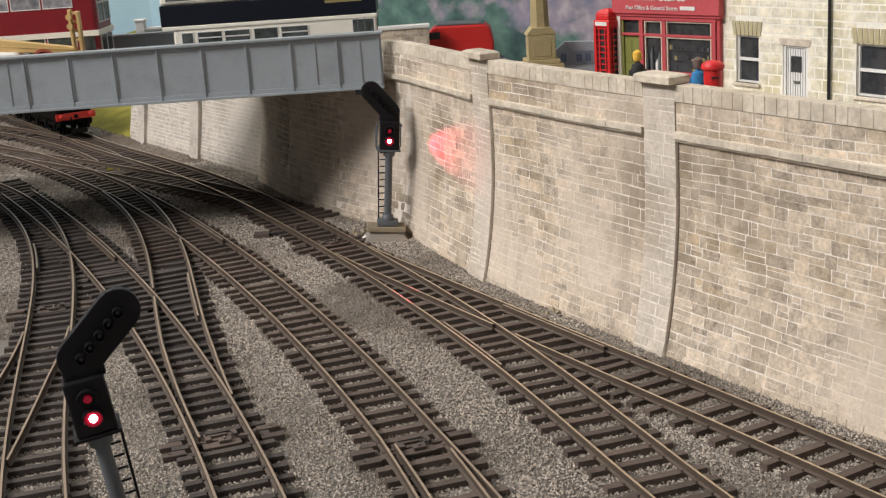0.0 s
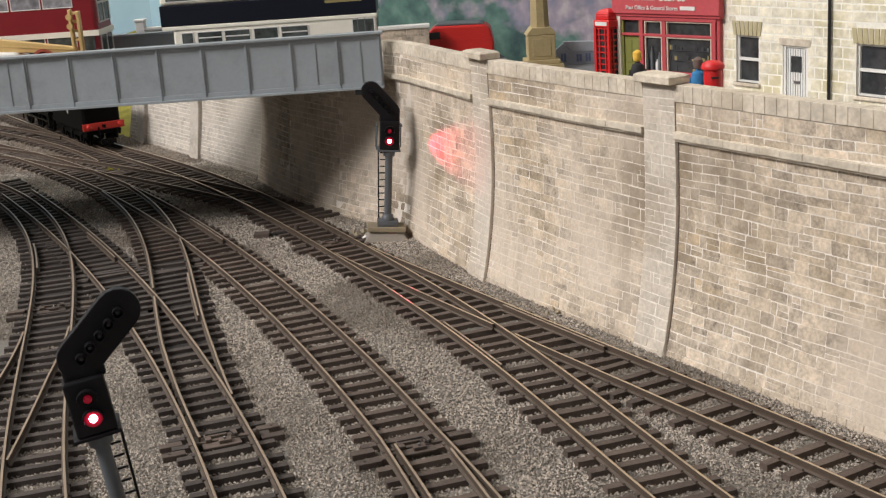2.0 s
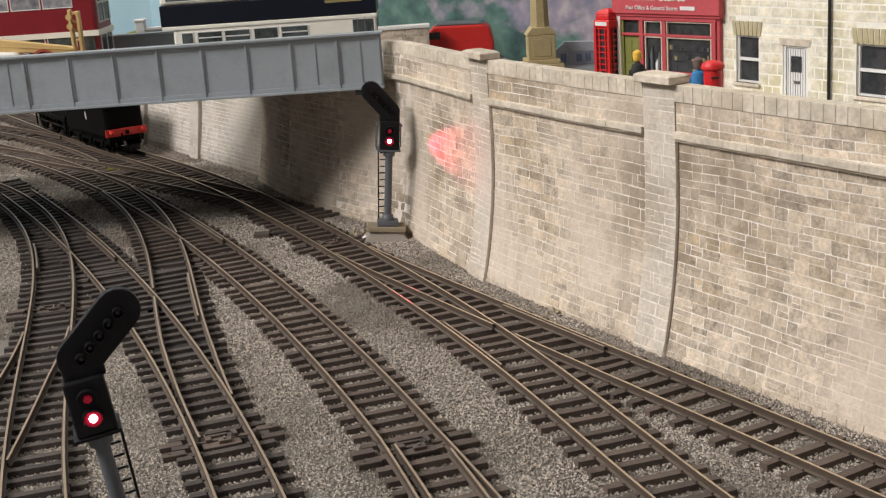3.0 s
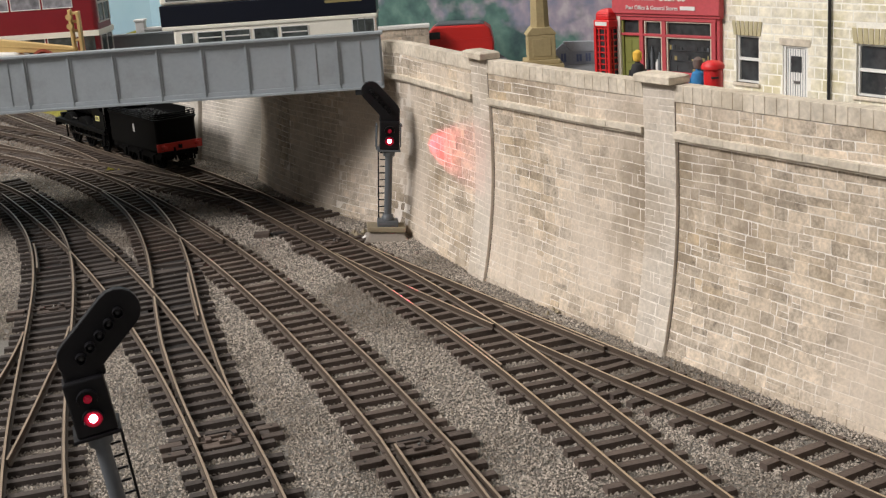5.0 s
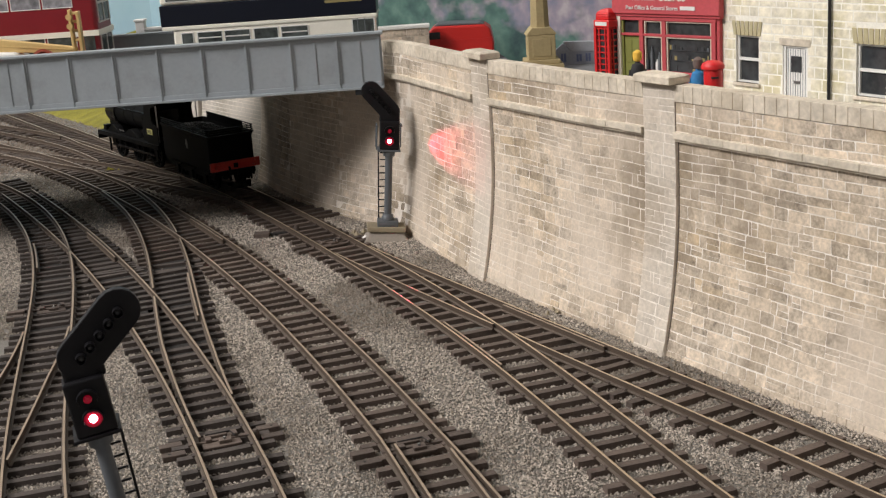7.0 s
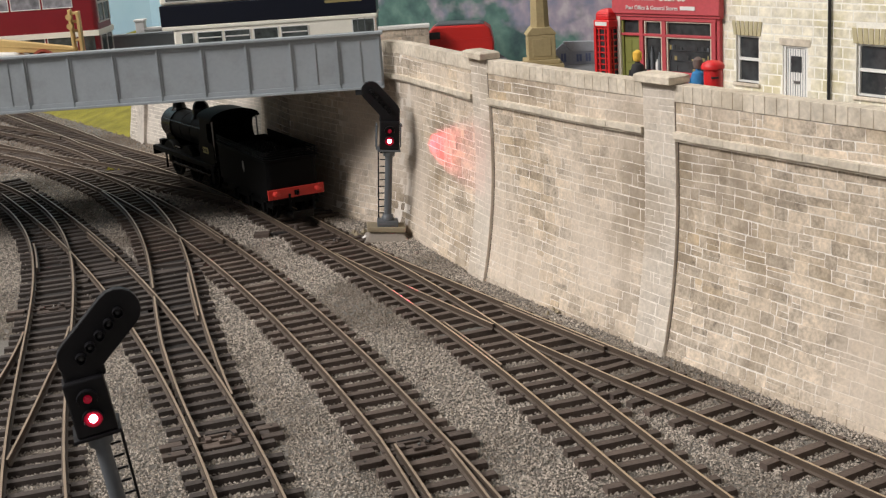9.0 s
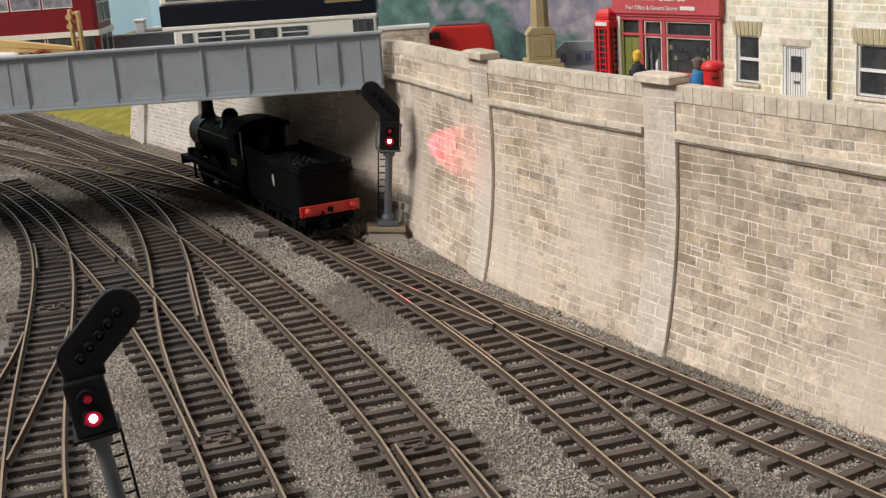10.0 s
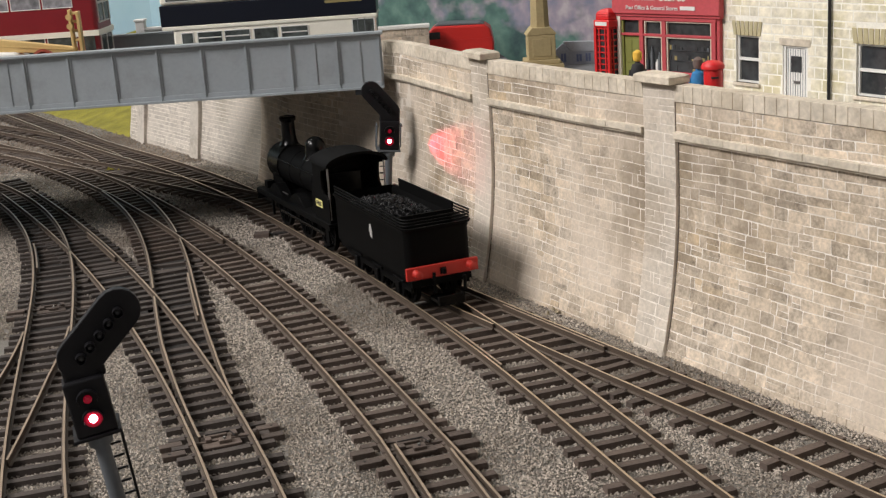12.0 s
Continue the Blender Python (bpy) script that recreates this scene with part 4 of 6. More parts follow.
def build_tender():
    t = thing("tender", (0, 0, 0), "black coal tender with a red buffer beam, loaded with coal", "tender")
    part("underframe", M().box(-1.25, 1.25, -4.3, 3.75, 0.95, 1.2), BLACK, t)
    for x in (-1.2, 1.2):
        b = M()
        prof = [(-3.6, 1.25), (3.6, 1.25), (3.6, 0.75), (2.9, 0.72), (2.75, 0.35), (2.0, 0.35), (1.85, 0.72), (0.65, 0.72), (0.5, 0.35), (-0.3, 0.35), (-0.45, 0.72),
                (-1.7, 0.72), (-1.85, 0.35), (-2.65, 0.35), (-2.8, 0.72), (-3.6, 0.8)]
        b.prism(prof, x - 0.05, x + 0.05, "x")
        f = part("side_frame", b, BLACK, t, bevel=0.02)
        for y in (-2.25, 0.1, 2.4):
            part("axle_box", M().box(x - 0.17, x + 0.17, y - 0.2, y + 0.2, 0.45, 0.95).box(x - 0.12, x + 0.12, y - 0.55, y + 0.55, 1.0, 1.1), BLACK, f, bevel=0.03)
    body = M()
    n = 7
    ring = []
    for cx, cy, a0 in ((1.05, 3.35, 0), (-1.05, 3.35, 90), (-1.3, -4.35, 180), (1.3, -4.35, 270)):
        if a0 < 180:
            ring += [(cx + 0.3 * math.cos(radians(a0 + 90 * i / n)), cy + 0.3 * math.sin(radians(a0 + 90 * i / n))) for i in range(n + 1)]
        else:
            ring.append((cx + (0.05 if a0 == 270 else -0.05), cy))
    k = len(ring)
    for grow, z in ((0, 1.25), (0, 3.0), (0.05, 3.15), (0.11, 3.22), (0.11, 3.28), (0.03, 3.28), (-0.05, 3.1), (-0.05, 2.75)):
        body.v += [(x * (1 + grow / 1.35), y + grow * (1 if y > 0 else 0), z) for x, y in ring]
    for j in range(7):
        for i in range(k):
            body.f.append((j * k + i, j * k + (i + 1) % k, (j + 1) * k + (i + 1) % k, (j + 1) * k + i))
    body.f += [tuple(range(k))[::-1], tuple(range(7 * k, 8 * k))]
    body.mi = [0] * len(body.f)
    part("tank", body, BLACK, t, "black painted tank with a flared top", smooth=True)
    for i, z in enumerate((3.38, 3.5, 3.62)):
        b = M()
        pts = [(x * 1.05, y + 0.06, z) for x, y in ring[:-2]]
        pts = [(1.4, -4.2, z)] + pts + [(-1.4, 1.9, z)]
        for p, q in zip(pts, pts[1:]):
            b.rod(p, q, 0.035, 6)
        part("coal_rail", b, BLACK, t)
    part("coal_plate", M().box(-1.4, -1.34, -3.6, 2.1, 3.2, 3.68), BLACK, t, bevel=0.02)
    part("coal_bulkhead", M().box(-1.28, 1.28, 2.05, 2.15, 2.7, 3.4), BLACK, t)
    for y in (-3.0, -0.8, 1.4, 3.0):
        part("rail_stay", M().box(1.37, 1.43, y - 0.04, y + 0.04, 3.2, 3.64), BLACK, t)
    c, rng = M(), random.Random(3)
    for _ in range(900):
        x, y = rng.uniform(-1.15, 1.15), rng.uniform(-3.8, 0.95)
        z = 2.9 + 0.42 * (1 - (x / 1.3) ** 2) * max(0.0, math.cos((y + 1.2) / 1.9)) + rng.uniform(-0.08, 0.05)
        r = rng.uniform(0.05, 0.13)
        m = Matrix.Translation((x, y, z)) @ Euler([rng.uniform(0, 6) for _ in range(3)]).to_matrix().to_4x4()
        c.add([(r * rng.uniform(0.6, 1.2) * sx, r * rng.uniform(0.6, 1.2) * sy, r * rng.uniform(0.6, 1.1) * sz) for sx, sy, sz in ((1, 0, 0), (-1, 0, 0), (0, 1, 0), (0, -1, 0), (0, 0, 1), (0, 0, -1))],
              [(0, 2, 4), (2, 1, 4), (1, 3, 4), (3, 0, 4), (2, 0, 5), (1, 2, 5), (3, 1, 5), (0, 3, 5)], m)
    c.box(-1.2, 1.2, -4.0, 1.0, 2.7, 2.88)
    tagged(part("coal_load", c, COAL, t, "heap of black coal"), kind="stuff")
    beam = part("buffer_beam", M().box(-1.5, 1.5, 3.75, 3.9, 1.28, 1.78), BEAM_RED, t, "bright red buffer beam", bevel=0.02)
    part("coupling_hook", M().box(-0.07, 0.07, 3.9, 4.12, 1.4, 1.62).box(-0.13, 0.13, 3.9, 3.94, 1.38, 1.64), BLACK, beam, bevel=0.02)
    part("vacuum_pipe", M().rod((0.42, 4.0, 0.7), (0.42, 4.0, 1.5), 0.07).rod((-0.85, 4.0, 0.6), (-0.85, 4.0, 1.2), 0.07), BLACK, beam)
    buffers(t, 3.9, 1, 1.55)
    part("coupling", M().box(-0.5, 0.5, 3.6, 4.6, 0.35, 0.5).box(-0.55, 0.55, 4.5, 4.62, 0.3, 0.7), SATIN, t, bevel=0.02)
    crest = [(-0.14, 0.0), (-0.04, -0.2), (0.12, -0.25), (0.16, 0.05), (0.05, 0.34), (-0.1, 0.3)]
    part("crest", M().prism([(y * 1.1 - 0.15, 2.42 + z) for y, z in crest], 1.352, 1.366, "x"), PAVING, t, "small pale emblem")
    part("step", M().box(-1.5, -1.1, -3.5, -3.1, 0.5, 0.56).box(-1.5, -1.1, -3.5, -3.1, 0.95, 1.0).box(-1.3, -1.25, -3.5, -3.1, 0.5, 1.2), BLACK, t)
    return t, [wheelset(t, y, 0.82, 10) for y in (-2.25, 0.1, 2.4)]


def build_engine():
    """Local +y is the way of travel; the chimney end trails."""
    e = thing("steam_locomotive", (0, 0, 0), "black six-wheeled steam locomotive with a round-topped cab", "locomotive")
    part("running_plate", M().box(-1.52, 1.52, -5.6, 4.75, 1.62, 1.74).box(-1.5, -1.42, -5.6, 4.75, 1.45, 1.62).box(1.42, 1.5, -5.6, 4.75, 1.45, 1.62), BLACK, e, bevel=0.02)
    part("main_frame", M().box(-0.62, 0.62, -5.5, 4.5, 0.55, 1.62), BLACK, e)
    along = lambda y0, y1: Matrix.Translation((0, y0, 3.02)) @ Euler((radians(-90), 0, 0)).to_matrix().to_4x4()
    part("smokebox", M().lathe([(0.0, -0.12), (0.5, -0.1), (0.85, 0.0), (1.0, 0.05), (1.0, 1.6)], 28, along(-5.2, 0)), SATIN, e, smooth=True)
    part("boiler", M().lathe([(0.92, 0), (0.92, 6.6)], 28, along(-3.65, 0)), BLACK, e, smooth=True)
    part("smokebox_saddle", M().box(-0.75, 0.75, -5.15, -3.65, 1.7, 2.6), BLACK, e)
    for y in (-3.6, -2.0, -0.4, 1.2):
        part("boiler_band", M().lathe([(0.94, -0.05), (0.94, 0.05)], 28, along(y, 0)), BLACK, e, smooth=True)
    part("firebox", M().box(-0.92, 0.92, 1.0, 2.95, 1.7, 3.0), BLACK, e, bevel=0.1)
    part("chimney", M().lathe([(0.55, 3.85), (0.42, 4.05), (0.36, 4.3), (0.34, 5.08), (0.42, 5.16), (0.44, 5.3), (0.38, 5.36), (0.28, 5.34)], 22, Matrix.Translation((0, -4.25, 0))), SATIN, e, "tall black lipped chimney", smooth=True)
    part("dome", M().lathe([(0.64, 3.72), (0.52, 3.9), (0.5, 4.3), (0.47, 4.48), (0.38, 4.66), (0.24, 4.78), (0.08, 4.82)], 22, Matrix.Translation((0, -0.45, 0))), SATIN, e, "polished black steam dome", smooth=True)
    part("safety_valve", M().lathe([(0.25, 3.8), (0.2, 4.4), (0.22, 4.5)], 14, Matrix.Translation((0, 1.9, 0))), SATIN, e, smooth=True)
    for x in (-1.05, 1.05):
        part("handrail", M().rod((x * 0.94, -4.9, 3.45), (x * 0.94, 2.8, 3.45), 0.035), SATIN, e)
    for x in (-1, 1):
        for y0, y1 in ((-4.4, -2.4), (-1.4, 0.8), (1.7, 2.9)):
            arc = [(y0 + (y1 - y0) * i / 12, 1.74 + 0.5 * math.sin(math.pi * i / 12)) for i in range(13)]
            part("splasher", M().prism(arc, x * 0.75, x * 1.25, "x"), BLACK, e, bevel=0.02)
        part("name_strip", M().prism([(-2.2, 1.98), (-1.4, 1.98), (-1.4, 2.06), (-2.2, 2.06)], x * 1.255, x * 1.265, "x"), STEEL, e)
    # cab: side sheets with an opening, front sheet with round windows' plate, arched roof
    for x in (-1.36, 1.36):
        side = [(2.85, 1.7), (4.7, 1.7), (4.7, 2.85), (4.5, 2.95), (4.1, 3.0), (3.92, 3.2), (3.88, 3.7), (4.0, 4.05), (4.5, 4.15), (4.5, 4.32), (2.85, 4.32)]
        part("cab_side", M().prism(side, x - 0.05, x + 0.05, "x"), BLACK, e, bevel=0.015)
    front = [(-1.36, 1.7), (1.36, 1.7), (1.36, 4.3)] + [(1.36 * math.cos(a), 4.3 + 0.42 * math.sin(a)) for a in np.linspace(0.2, math.pi - 0.2, 12)] + [(-1.36, 4.3)]
    part("cab_front", M().prism(front, 2.83, 2.93, "y"), BLACK, e)
    arc = [(1.46 * math.cos(a), 4.28 + 0.52 * math.sin(a)) for a in np.linspace(0, math.pi, 18)]
    inner = [(1.38 * math.cos(a), 4.24 + 0.46 * math.sin(a)) for a in np.linspace(math.pi, 0, 18)]
    part("cab_roof", M().prism(arc + inner, 2.6, 4.85, "y"), BLACK, e, "arched black cab roof", smooth=True)
    part("roof_edge", M().prism([(x * 1.01, z + 0.03) for x, z in arc] + [(x, z - 0.06) for x, z in arc[::-1]], 4.8, 4.88, "y"), BLACK, e)
    for x in (-1.34, 1.34):
        part("cab_pillar", M().rod((x, 4.66, 1.9), (x, 4.66, 4.25), 0.045), STEEL, e, "thin bright handrail pillar")
    part("cab_floor", M().box(-1.3, 1.3, 2.9, 4.7, 1.7, 2.0), BLACK, e)
    part("backhead", M().box(-0.8, 0.8, 2.93, 3.25, 2.0, 3.7).lathe([(0.15, 0), (0.15, 0.1)], 12, Matrix.Translation((0.2, 3.3, 3.3))), SATIN, e, bevel=0.06)
    plate = part("number_plate", M().prism([(3.05, 2.32), (3.85, 2.32), (3.85, 2.66), (3.05, 2.66)], 1.412, 1.425, "x"), PLATE_YELLOW, e, "pale yellow plate with dark figures")
    for i in range(4):
        y = 3.14 + i * 0.16
        part("figure_bar", M().box(1.426, 1.43, y, y + 0.1, 2.38, 2.6), BAR_DARK, plate)
    part("front_beam", M().box(-1.52, 1.52, -5.7, -5.57, 1.12, 1.66), BLACK, e, "grimy black front buffer beam", bevel=0.02)
    buffers(e, -5.7, -1)
    for x in (-1, 1):
        part("coupling_rod", M().box(x * 1.02 - 0.04, x * 1.02 + 0.04, -3.5, 2.8, 0.75, 0.92), SATIN, e, bevel=0.03)
        part("cab_step", M().box(x * 1.3 - 0.2, x * 1.3 + 0.2, 3.7, 4.1, 0.55, 0.62).box(x * 1.3 - 0.03, x * 1.3 + 0.03, 3.7, 4.1, 0.55, 1.65), BLACK, e)
        part("sand_box", M().box(x * 1.0 - 0.2, x * 1.0 + 0.2, -5.3, -4.8, 1.74, 2.1), BLACK, e, bevel=0.03)
        part("guard_iron", M().box(x * 0.8 - 0.05, x * 0.8 + 0.05, -5.5, -5.35, 0.2, 1.1), BLACK, e)
    return e, [wheelset(e, y, 1.0, 12) for y in (-3.4, -0.3, 2.7)]


# ---- street behind the wall ----
def street():
    edge = []
    for s in np.linspace(s_of(21), s_of(75), 40):
        x, y, nx, ny = foot(s)
        edge.append((x + nx * 1.5, y + ny * 1.5))
    b = M().prism(edge + [(-6.0, 72), (-3.2, 67), (3.5, 66.9), (4.1, 60.6), (8.3, 60.4), (8.6, 56.5), (14, 53), (40, 45), (40, 20)], -0.6, STREET, "z")
    tagged(part("street", b, ROAD), "grey street behind the parapet", "road", kind="structure")
    # kerbed pavement along the fronts
    p = M().prism([(6.3, 50.0), (10.1, 45.2), (17.5, 32.0), (24, 32), (14, 52), (8, 53)], STREET + 0.01, STREET + 0.16, "z")
    tagged(part("pavement", p, PAVING, bevel=0.03), "pale paved footway with a kerb before the shop and houses", "pavement", kind="structure")


def backdrop():
    m = bpy.data.materials.new("painted_backdrop")
    m.use_nodes = True
    n, l = m.node_tree.nodes, m.node_tree.links
    co = n.new("ShaderNodeNewGeometry").outputs["Position"]

    def tex(scale, detail=5.0, squash=1.0):
        mp = n.new("ShaderNodeMapping")
        mp.inputs["Scale"].default_value = (1, 1, squash)
        l.new(co, mp.inputs[0])
        t = n.new("ShaderNodeTexNoise")
        t.inputs["Scale"].default_value, t.inputs["Detail"].default_value = scale, detail
        l.new(mp.outputs[0], t.inputs["Vector"])
        return t.outputs["Fac"]

    def ramp(fac, stops):
        r = n.new("ShaderNodeValToRGB")
        while len(r.color_ramp.elements) < len(stops):
            r.color_ramp.elements.new(0.5)
        for e, (p, c) in zip(r.color_ramp.elements, stops):
            e.position, e.color = p, (*c, 1)
        l.new(fac, r.inputs[0])
        return r.outputs[0]

    def mix(f, a, b2):
        x = n.new("ShaderNodeMix")
        x.data_type = "RGBA"
        l.new(f, x.inputs["Factor"])
        l.new(a, x.inputs["A"])
        l.new(b2, x.inputs["B"])
        return x.outputs["Result"]

    def mr(v, a, b2):
        t = n.new("ShaderNodeMapRange")
        l.new(v, t.inputs[0])
        t.inputs[1].default_value, t.inputs[2].default_value = a, b2
        return t.outputs[0]

    trees = ramp(tex(95), [(0.3, (0.035, 0.075, 0.075)), (0.55, (0.09, 0.18, 0.15)), (0.75, (0.16, 0.27, 0.22))])
    town = ramp(tex(120, 3.0, 0.8), [(0.35, (0.20, 0.21, 0.28)), (0.52, (0.31, 0.27, 0.32)), (0.68, (0.45, 0.40, 0.42))])
    sky = ramp(tex(12), [(0.3, (0.30, 0.47, 0.56)), (0.7, (0.44, 0.60, 0.66))])
    land = mix(mr(tex(26, 4.0, 1.3), 0.48, 0.55), trees, town)
    sep = n.new("ShaderNodeSeparateXYZ")
    l.new(co, sep.inputs[0])
    full = mix(mr(sep.outputs[0], -0.075, -0.095), land, sky)
    b = n["Principled BSDF"]
    b.inputs["Roughness"].default_value = 0.8
    l.new(full, b.inputs["Base Color"])
    for pts in ([(-2.9, 74), (1, 71.5), (6, 68.5), (15, 64), (30, 60)], [(-80, 150), (-30, 141), (-8, 116), (-2.6, 77)]):
        v = [(x, y, z) for x, y in pts for z in (-0.4, 45)] + [(x + 0.2, y + 0.5, z) for x, y in pts for z in (-0.4, 45)]
        k = len(pts)
        o = 2 * k
        f = [(2 * i, 2 * i + 2, 2 * i + 3, 2 * i + 1) for i in range(k - 1)] + [(o + 2 * i, o + 2 * i + 1, o + 2 * i + 3, o + 2 * i + 2) for i in range(k - 1)]
        f += [(2 * i + 1, 2 * i + 3, o + 2 * i + 3, o + 2 * i + 1) for i in range(k - 1)] + [(0, 1, o + 1, o), (2 * k - 2, o + 2 * k - 2, o + 2 * k - 1, 2 * k - 1)]
        tagged(part("backdrop", M().add(v, f), m), "painted scenic board of hazy trees, hillside houses and sky", "backdrop", kind="structure")


def sash(root, u0, u1, z0, z1, depth=0.12):
    """A two-light sash window: frame, bar, glass, sill."""
    w = part("window", M().box(u0, u1, depth + 0.06, depth + 0.1, z0, z1), GLASS, root, "dark glazed sash window")
    f = M()
    t = 0.07
    f.box(u0, u0 + t, depth - 0.02, depth + 0.08, z0, z1).box(u1 - t, u1, depth - 0.02, depth + 0.08, z0, z1)
    f.box(u0 + t, u1 - t, depth - 0.02, depth + 0.08, z0, z0 + t).box(u0 + t, u1 - t, depth - 0.02, depth + 0.08, z1 - t, z1)
    zm = (z0 + z1) / 2
    f.box(u0 + t, u1 - t, depth - 0.04, depth + 0.06, zm - 0.05, zm + 0.05)
    part("window_frame", f, WHITE, w, "white sash frame")
    part("window_sill", M().box(u0 - 0.1, u1 + 0.1, -0.1, depth + 0.1, z0 - 0.12, z0), COPING, w, bevel=0.02)
    n = 7
    for i in range(n):
        a, b2 = u0 - 0.12 + (u1 - u0 + 0.24) * i / n, u0 - 0.12 + (u1 - u0 + 0.24) * (i + 1) / n
        sh = 0.10 * ((i + 0.5) / n - 0.5) * 2
        part("lintel", M().prism([(a + 0.015, z1 + 0.01), (b2 - 0.015, z1 + 0.01), (b2 - 0.015 + sh, z1 + 0.52), (a + 0.015 + sh, z1 + 0.52)], -0.035, 0.1, "y"), LINTEL, w, bevel=0.01)


def terrace():
    x0, y0, ex, ey = 10.75, 47.26, 0.49, -0.87
    root = thing("terraced_house", (x0, y0, STREET, 0, 0, heading(ex, ey)), "cream coursed stone terrace with white door and sash windows", "house")
    S = STREET
    holes = [(0.87, 2.02, 8.05 - S, 9.75 - S), (3.2, 4.35, 0.0, 9.5 - S), (6.5, 7.75, 8.05 - S, 9.75 - S)]
    pieces = []
    # wall pieces round the openings
    us = [-0.45, 0.87, 2.02, 3.2, 4.35, 6.5, 7.75, 12.0]
    for i in range(7):
        if i % 2 == 0:
            pieces.append((us[i], us[i + 1], 0, 9))
        else:
            h = holes[i // 2]
            pieces.append((us[i], us[i + 1], h[3], 9))
            if h[2] > 0:
                pieces.append((us[i], us[i + 1], 0, h[2]))
    for u0, u1, z0, z1 in pieces:
        wall = part("wall_panel", M().box(u0, u1, 0, 0.3, z0, z1), HOUSE_MORTAR, root, "cream rock-faced stone wall")
    part("house_body", M().box(-0.45, 12, 0.5, 7, 0, 9), HOUSE_MORTAR, root)
    rng, j, z = random.Random(8), M(), 0.0
    while z < 6.5:
        h = rng.uniform(0.22, 0.42)
        u = -0.45
        while u < 11.9:
            e = u + rng.uniform(0.35, 1.0)
            hit = [q for q in holes if e > q[0] and u < q[1] and z + h > q[2] + 0.02 and z < q[3] + (0.5 if q[2] > 0 else 0.1)]
            segs = [(u, e)]
            if hit:
                q = hit[0]
                segs = [(u, min(e, q[0] - 0.0))] if u < q[0] - 0.15 else []
                if e > q[1] + 0.15:
                    segs.append((max(u, q[1]), e))
            for a, c in segs:
                o = rng.uniform(0.003, 0.009)
                k = 0.02
                j.add([(a + 0.025, 0.0, z + 0.025), (c - 0.025, 0.0, z + 0.025), (c - 0.025, 0.0, z + h - 0.025), (a + 0.025, 0.0, z + h - 0.025),
                       (a + k + 0.02, -o, z + k + 0.02), (c - k - 0.02, -o, z + k + 0.02), (c - k - 0.02, -o, z + h - k - 0.02), (a + k + 0.02, -o, z + h - k - 0.02)],
                      [(0, 1, 5, 4), (1, 2, 6, 5), (2, 3, 7, 6), (3, 0, 4, 7), (4, 5, 6, 7)])
            u = e
        z += h
    tagged(part("stonework", j, HOUSE_STONE, wall), kind="stuff")
    for i in (0, 2):
        sash(root, *holes[i])
    d = part("door", M().box(3.3, 4.25, 0.1, 0.18, 0, 2.0), WHITE, root, "white boarded door with a small dark pane", bevel=0.01)
    grooves = M()
    for i in range(8):
        grooves.box(3.36 + i * 0.115, 3.375 + i * 0.115, 0.09, 0.11, 0.05, 1.95)
    part("door_groove", grooves, SIGNAL_GREY, d)
    part("door_pane", M().box(3.52, 4.0, 0.07, 0.12, 1.15, 1.7), GLASS, d, "dark square pane", bevel=0.01)
    part("letter_box", M().box(3.65, 3.92, 0.07, 0.1, 0.75, 0.85), STEEL, d)
    part("door_frame", M().box(3.2, 3.3, 0.04, 0.2, 0, 2.05).box(4.25, 4.35, 0.04, 0.2, 0, 2.05).box(3.3, 4.25, 0.04, 0.2, 2.0, 2.05), WHITE, root)
    part("door_lintel", M().box(3.05, 4.5, -0.03, 0.1, 2.06, 2.32), COPING, root, bevel=0.02)
    part("downpipe", M().rod((5.42, -0.1, 0), (5.42, -0.1, 9), 0.058), PIPE_BLACK, root, "black rainwater pipe")
    part("downpipe", M().rod((-0.3, -0.1, 0), (-0.3, -0.1, 9), 0.06), PIPE_BLACK, root, "black rainwater pipe")


def letters(text, size, material, parent, at, label=""):
    cu = bpy.data.curves.new("lettering", "FONT")
    cu.body, cu.size, cu.align_x, cu.extrude = text, size * U, "CENTER", 0.01 * U
    tmp = bpy.data.objects.new("lettering", cu)
    me = bpy.data.meshes.new_from_object(tmp)
    bpy.data.objects.remove(tmp)
    me.materials.clear()
    me.materials.append(material)
    ob = new("lettering", me)
    ob.parent = parent
    ob.matrix_basis = pc(*at, 90, 0, 0)
    if label:
        ob["label"] = label


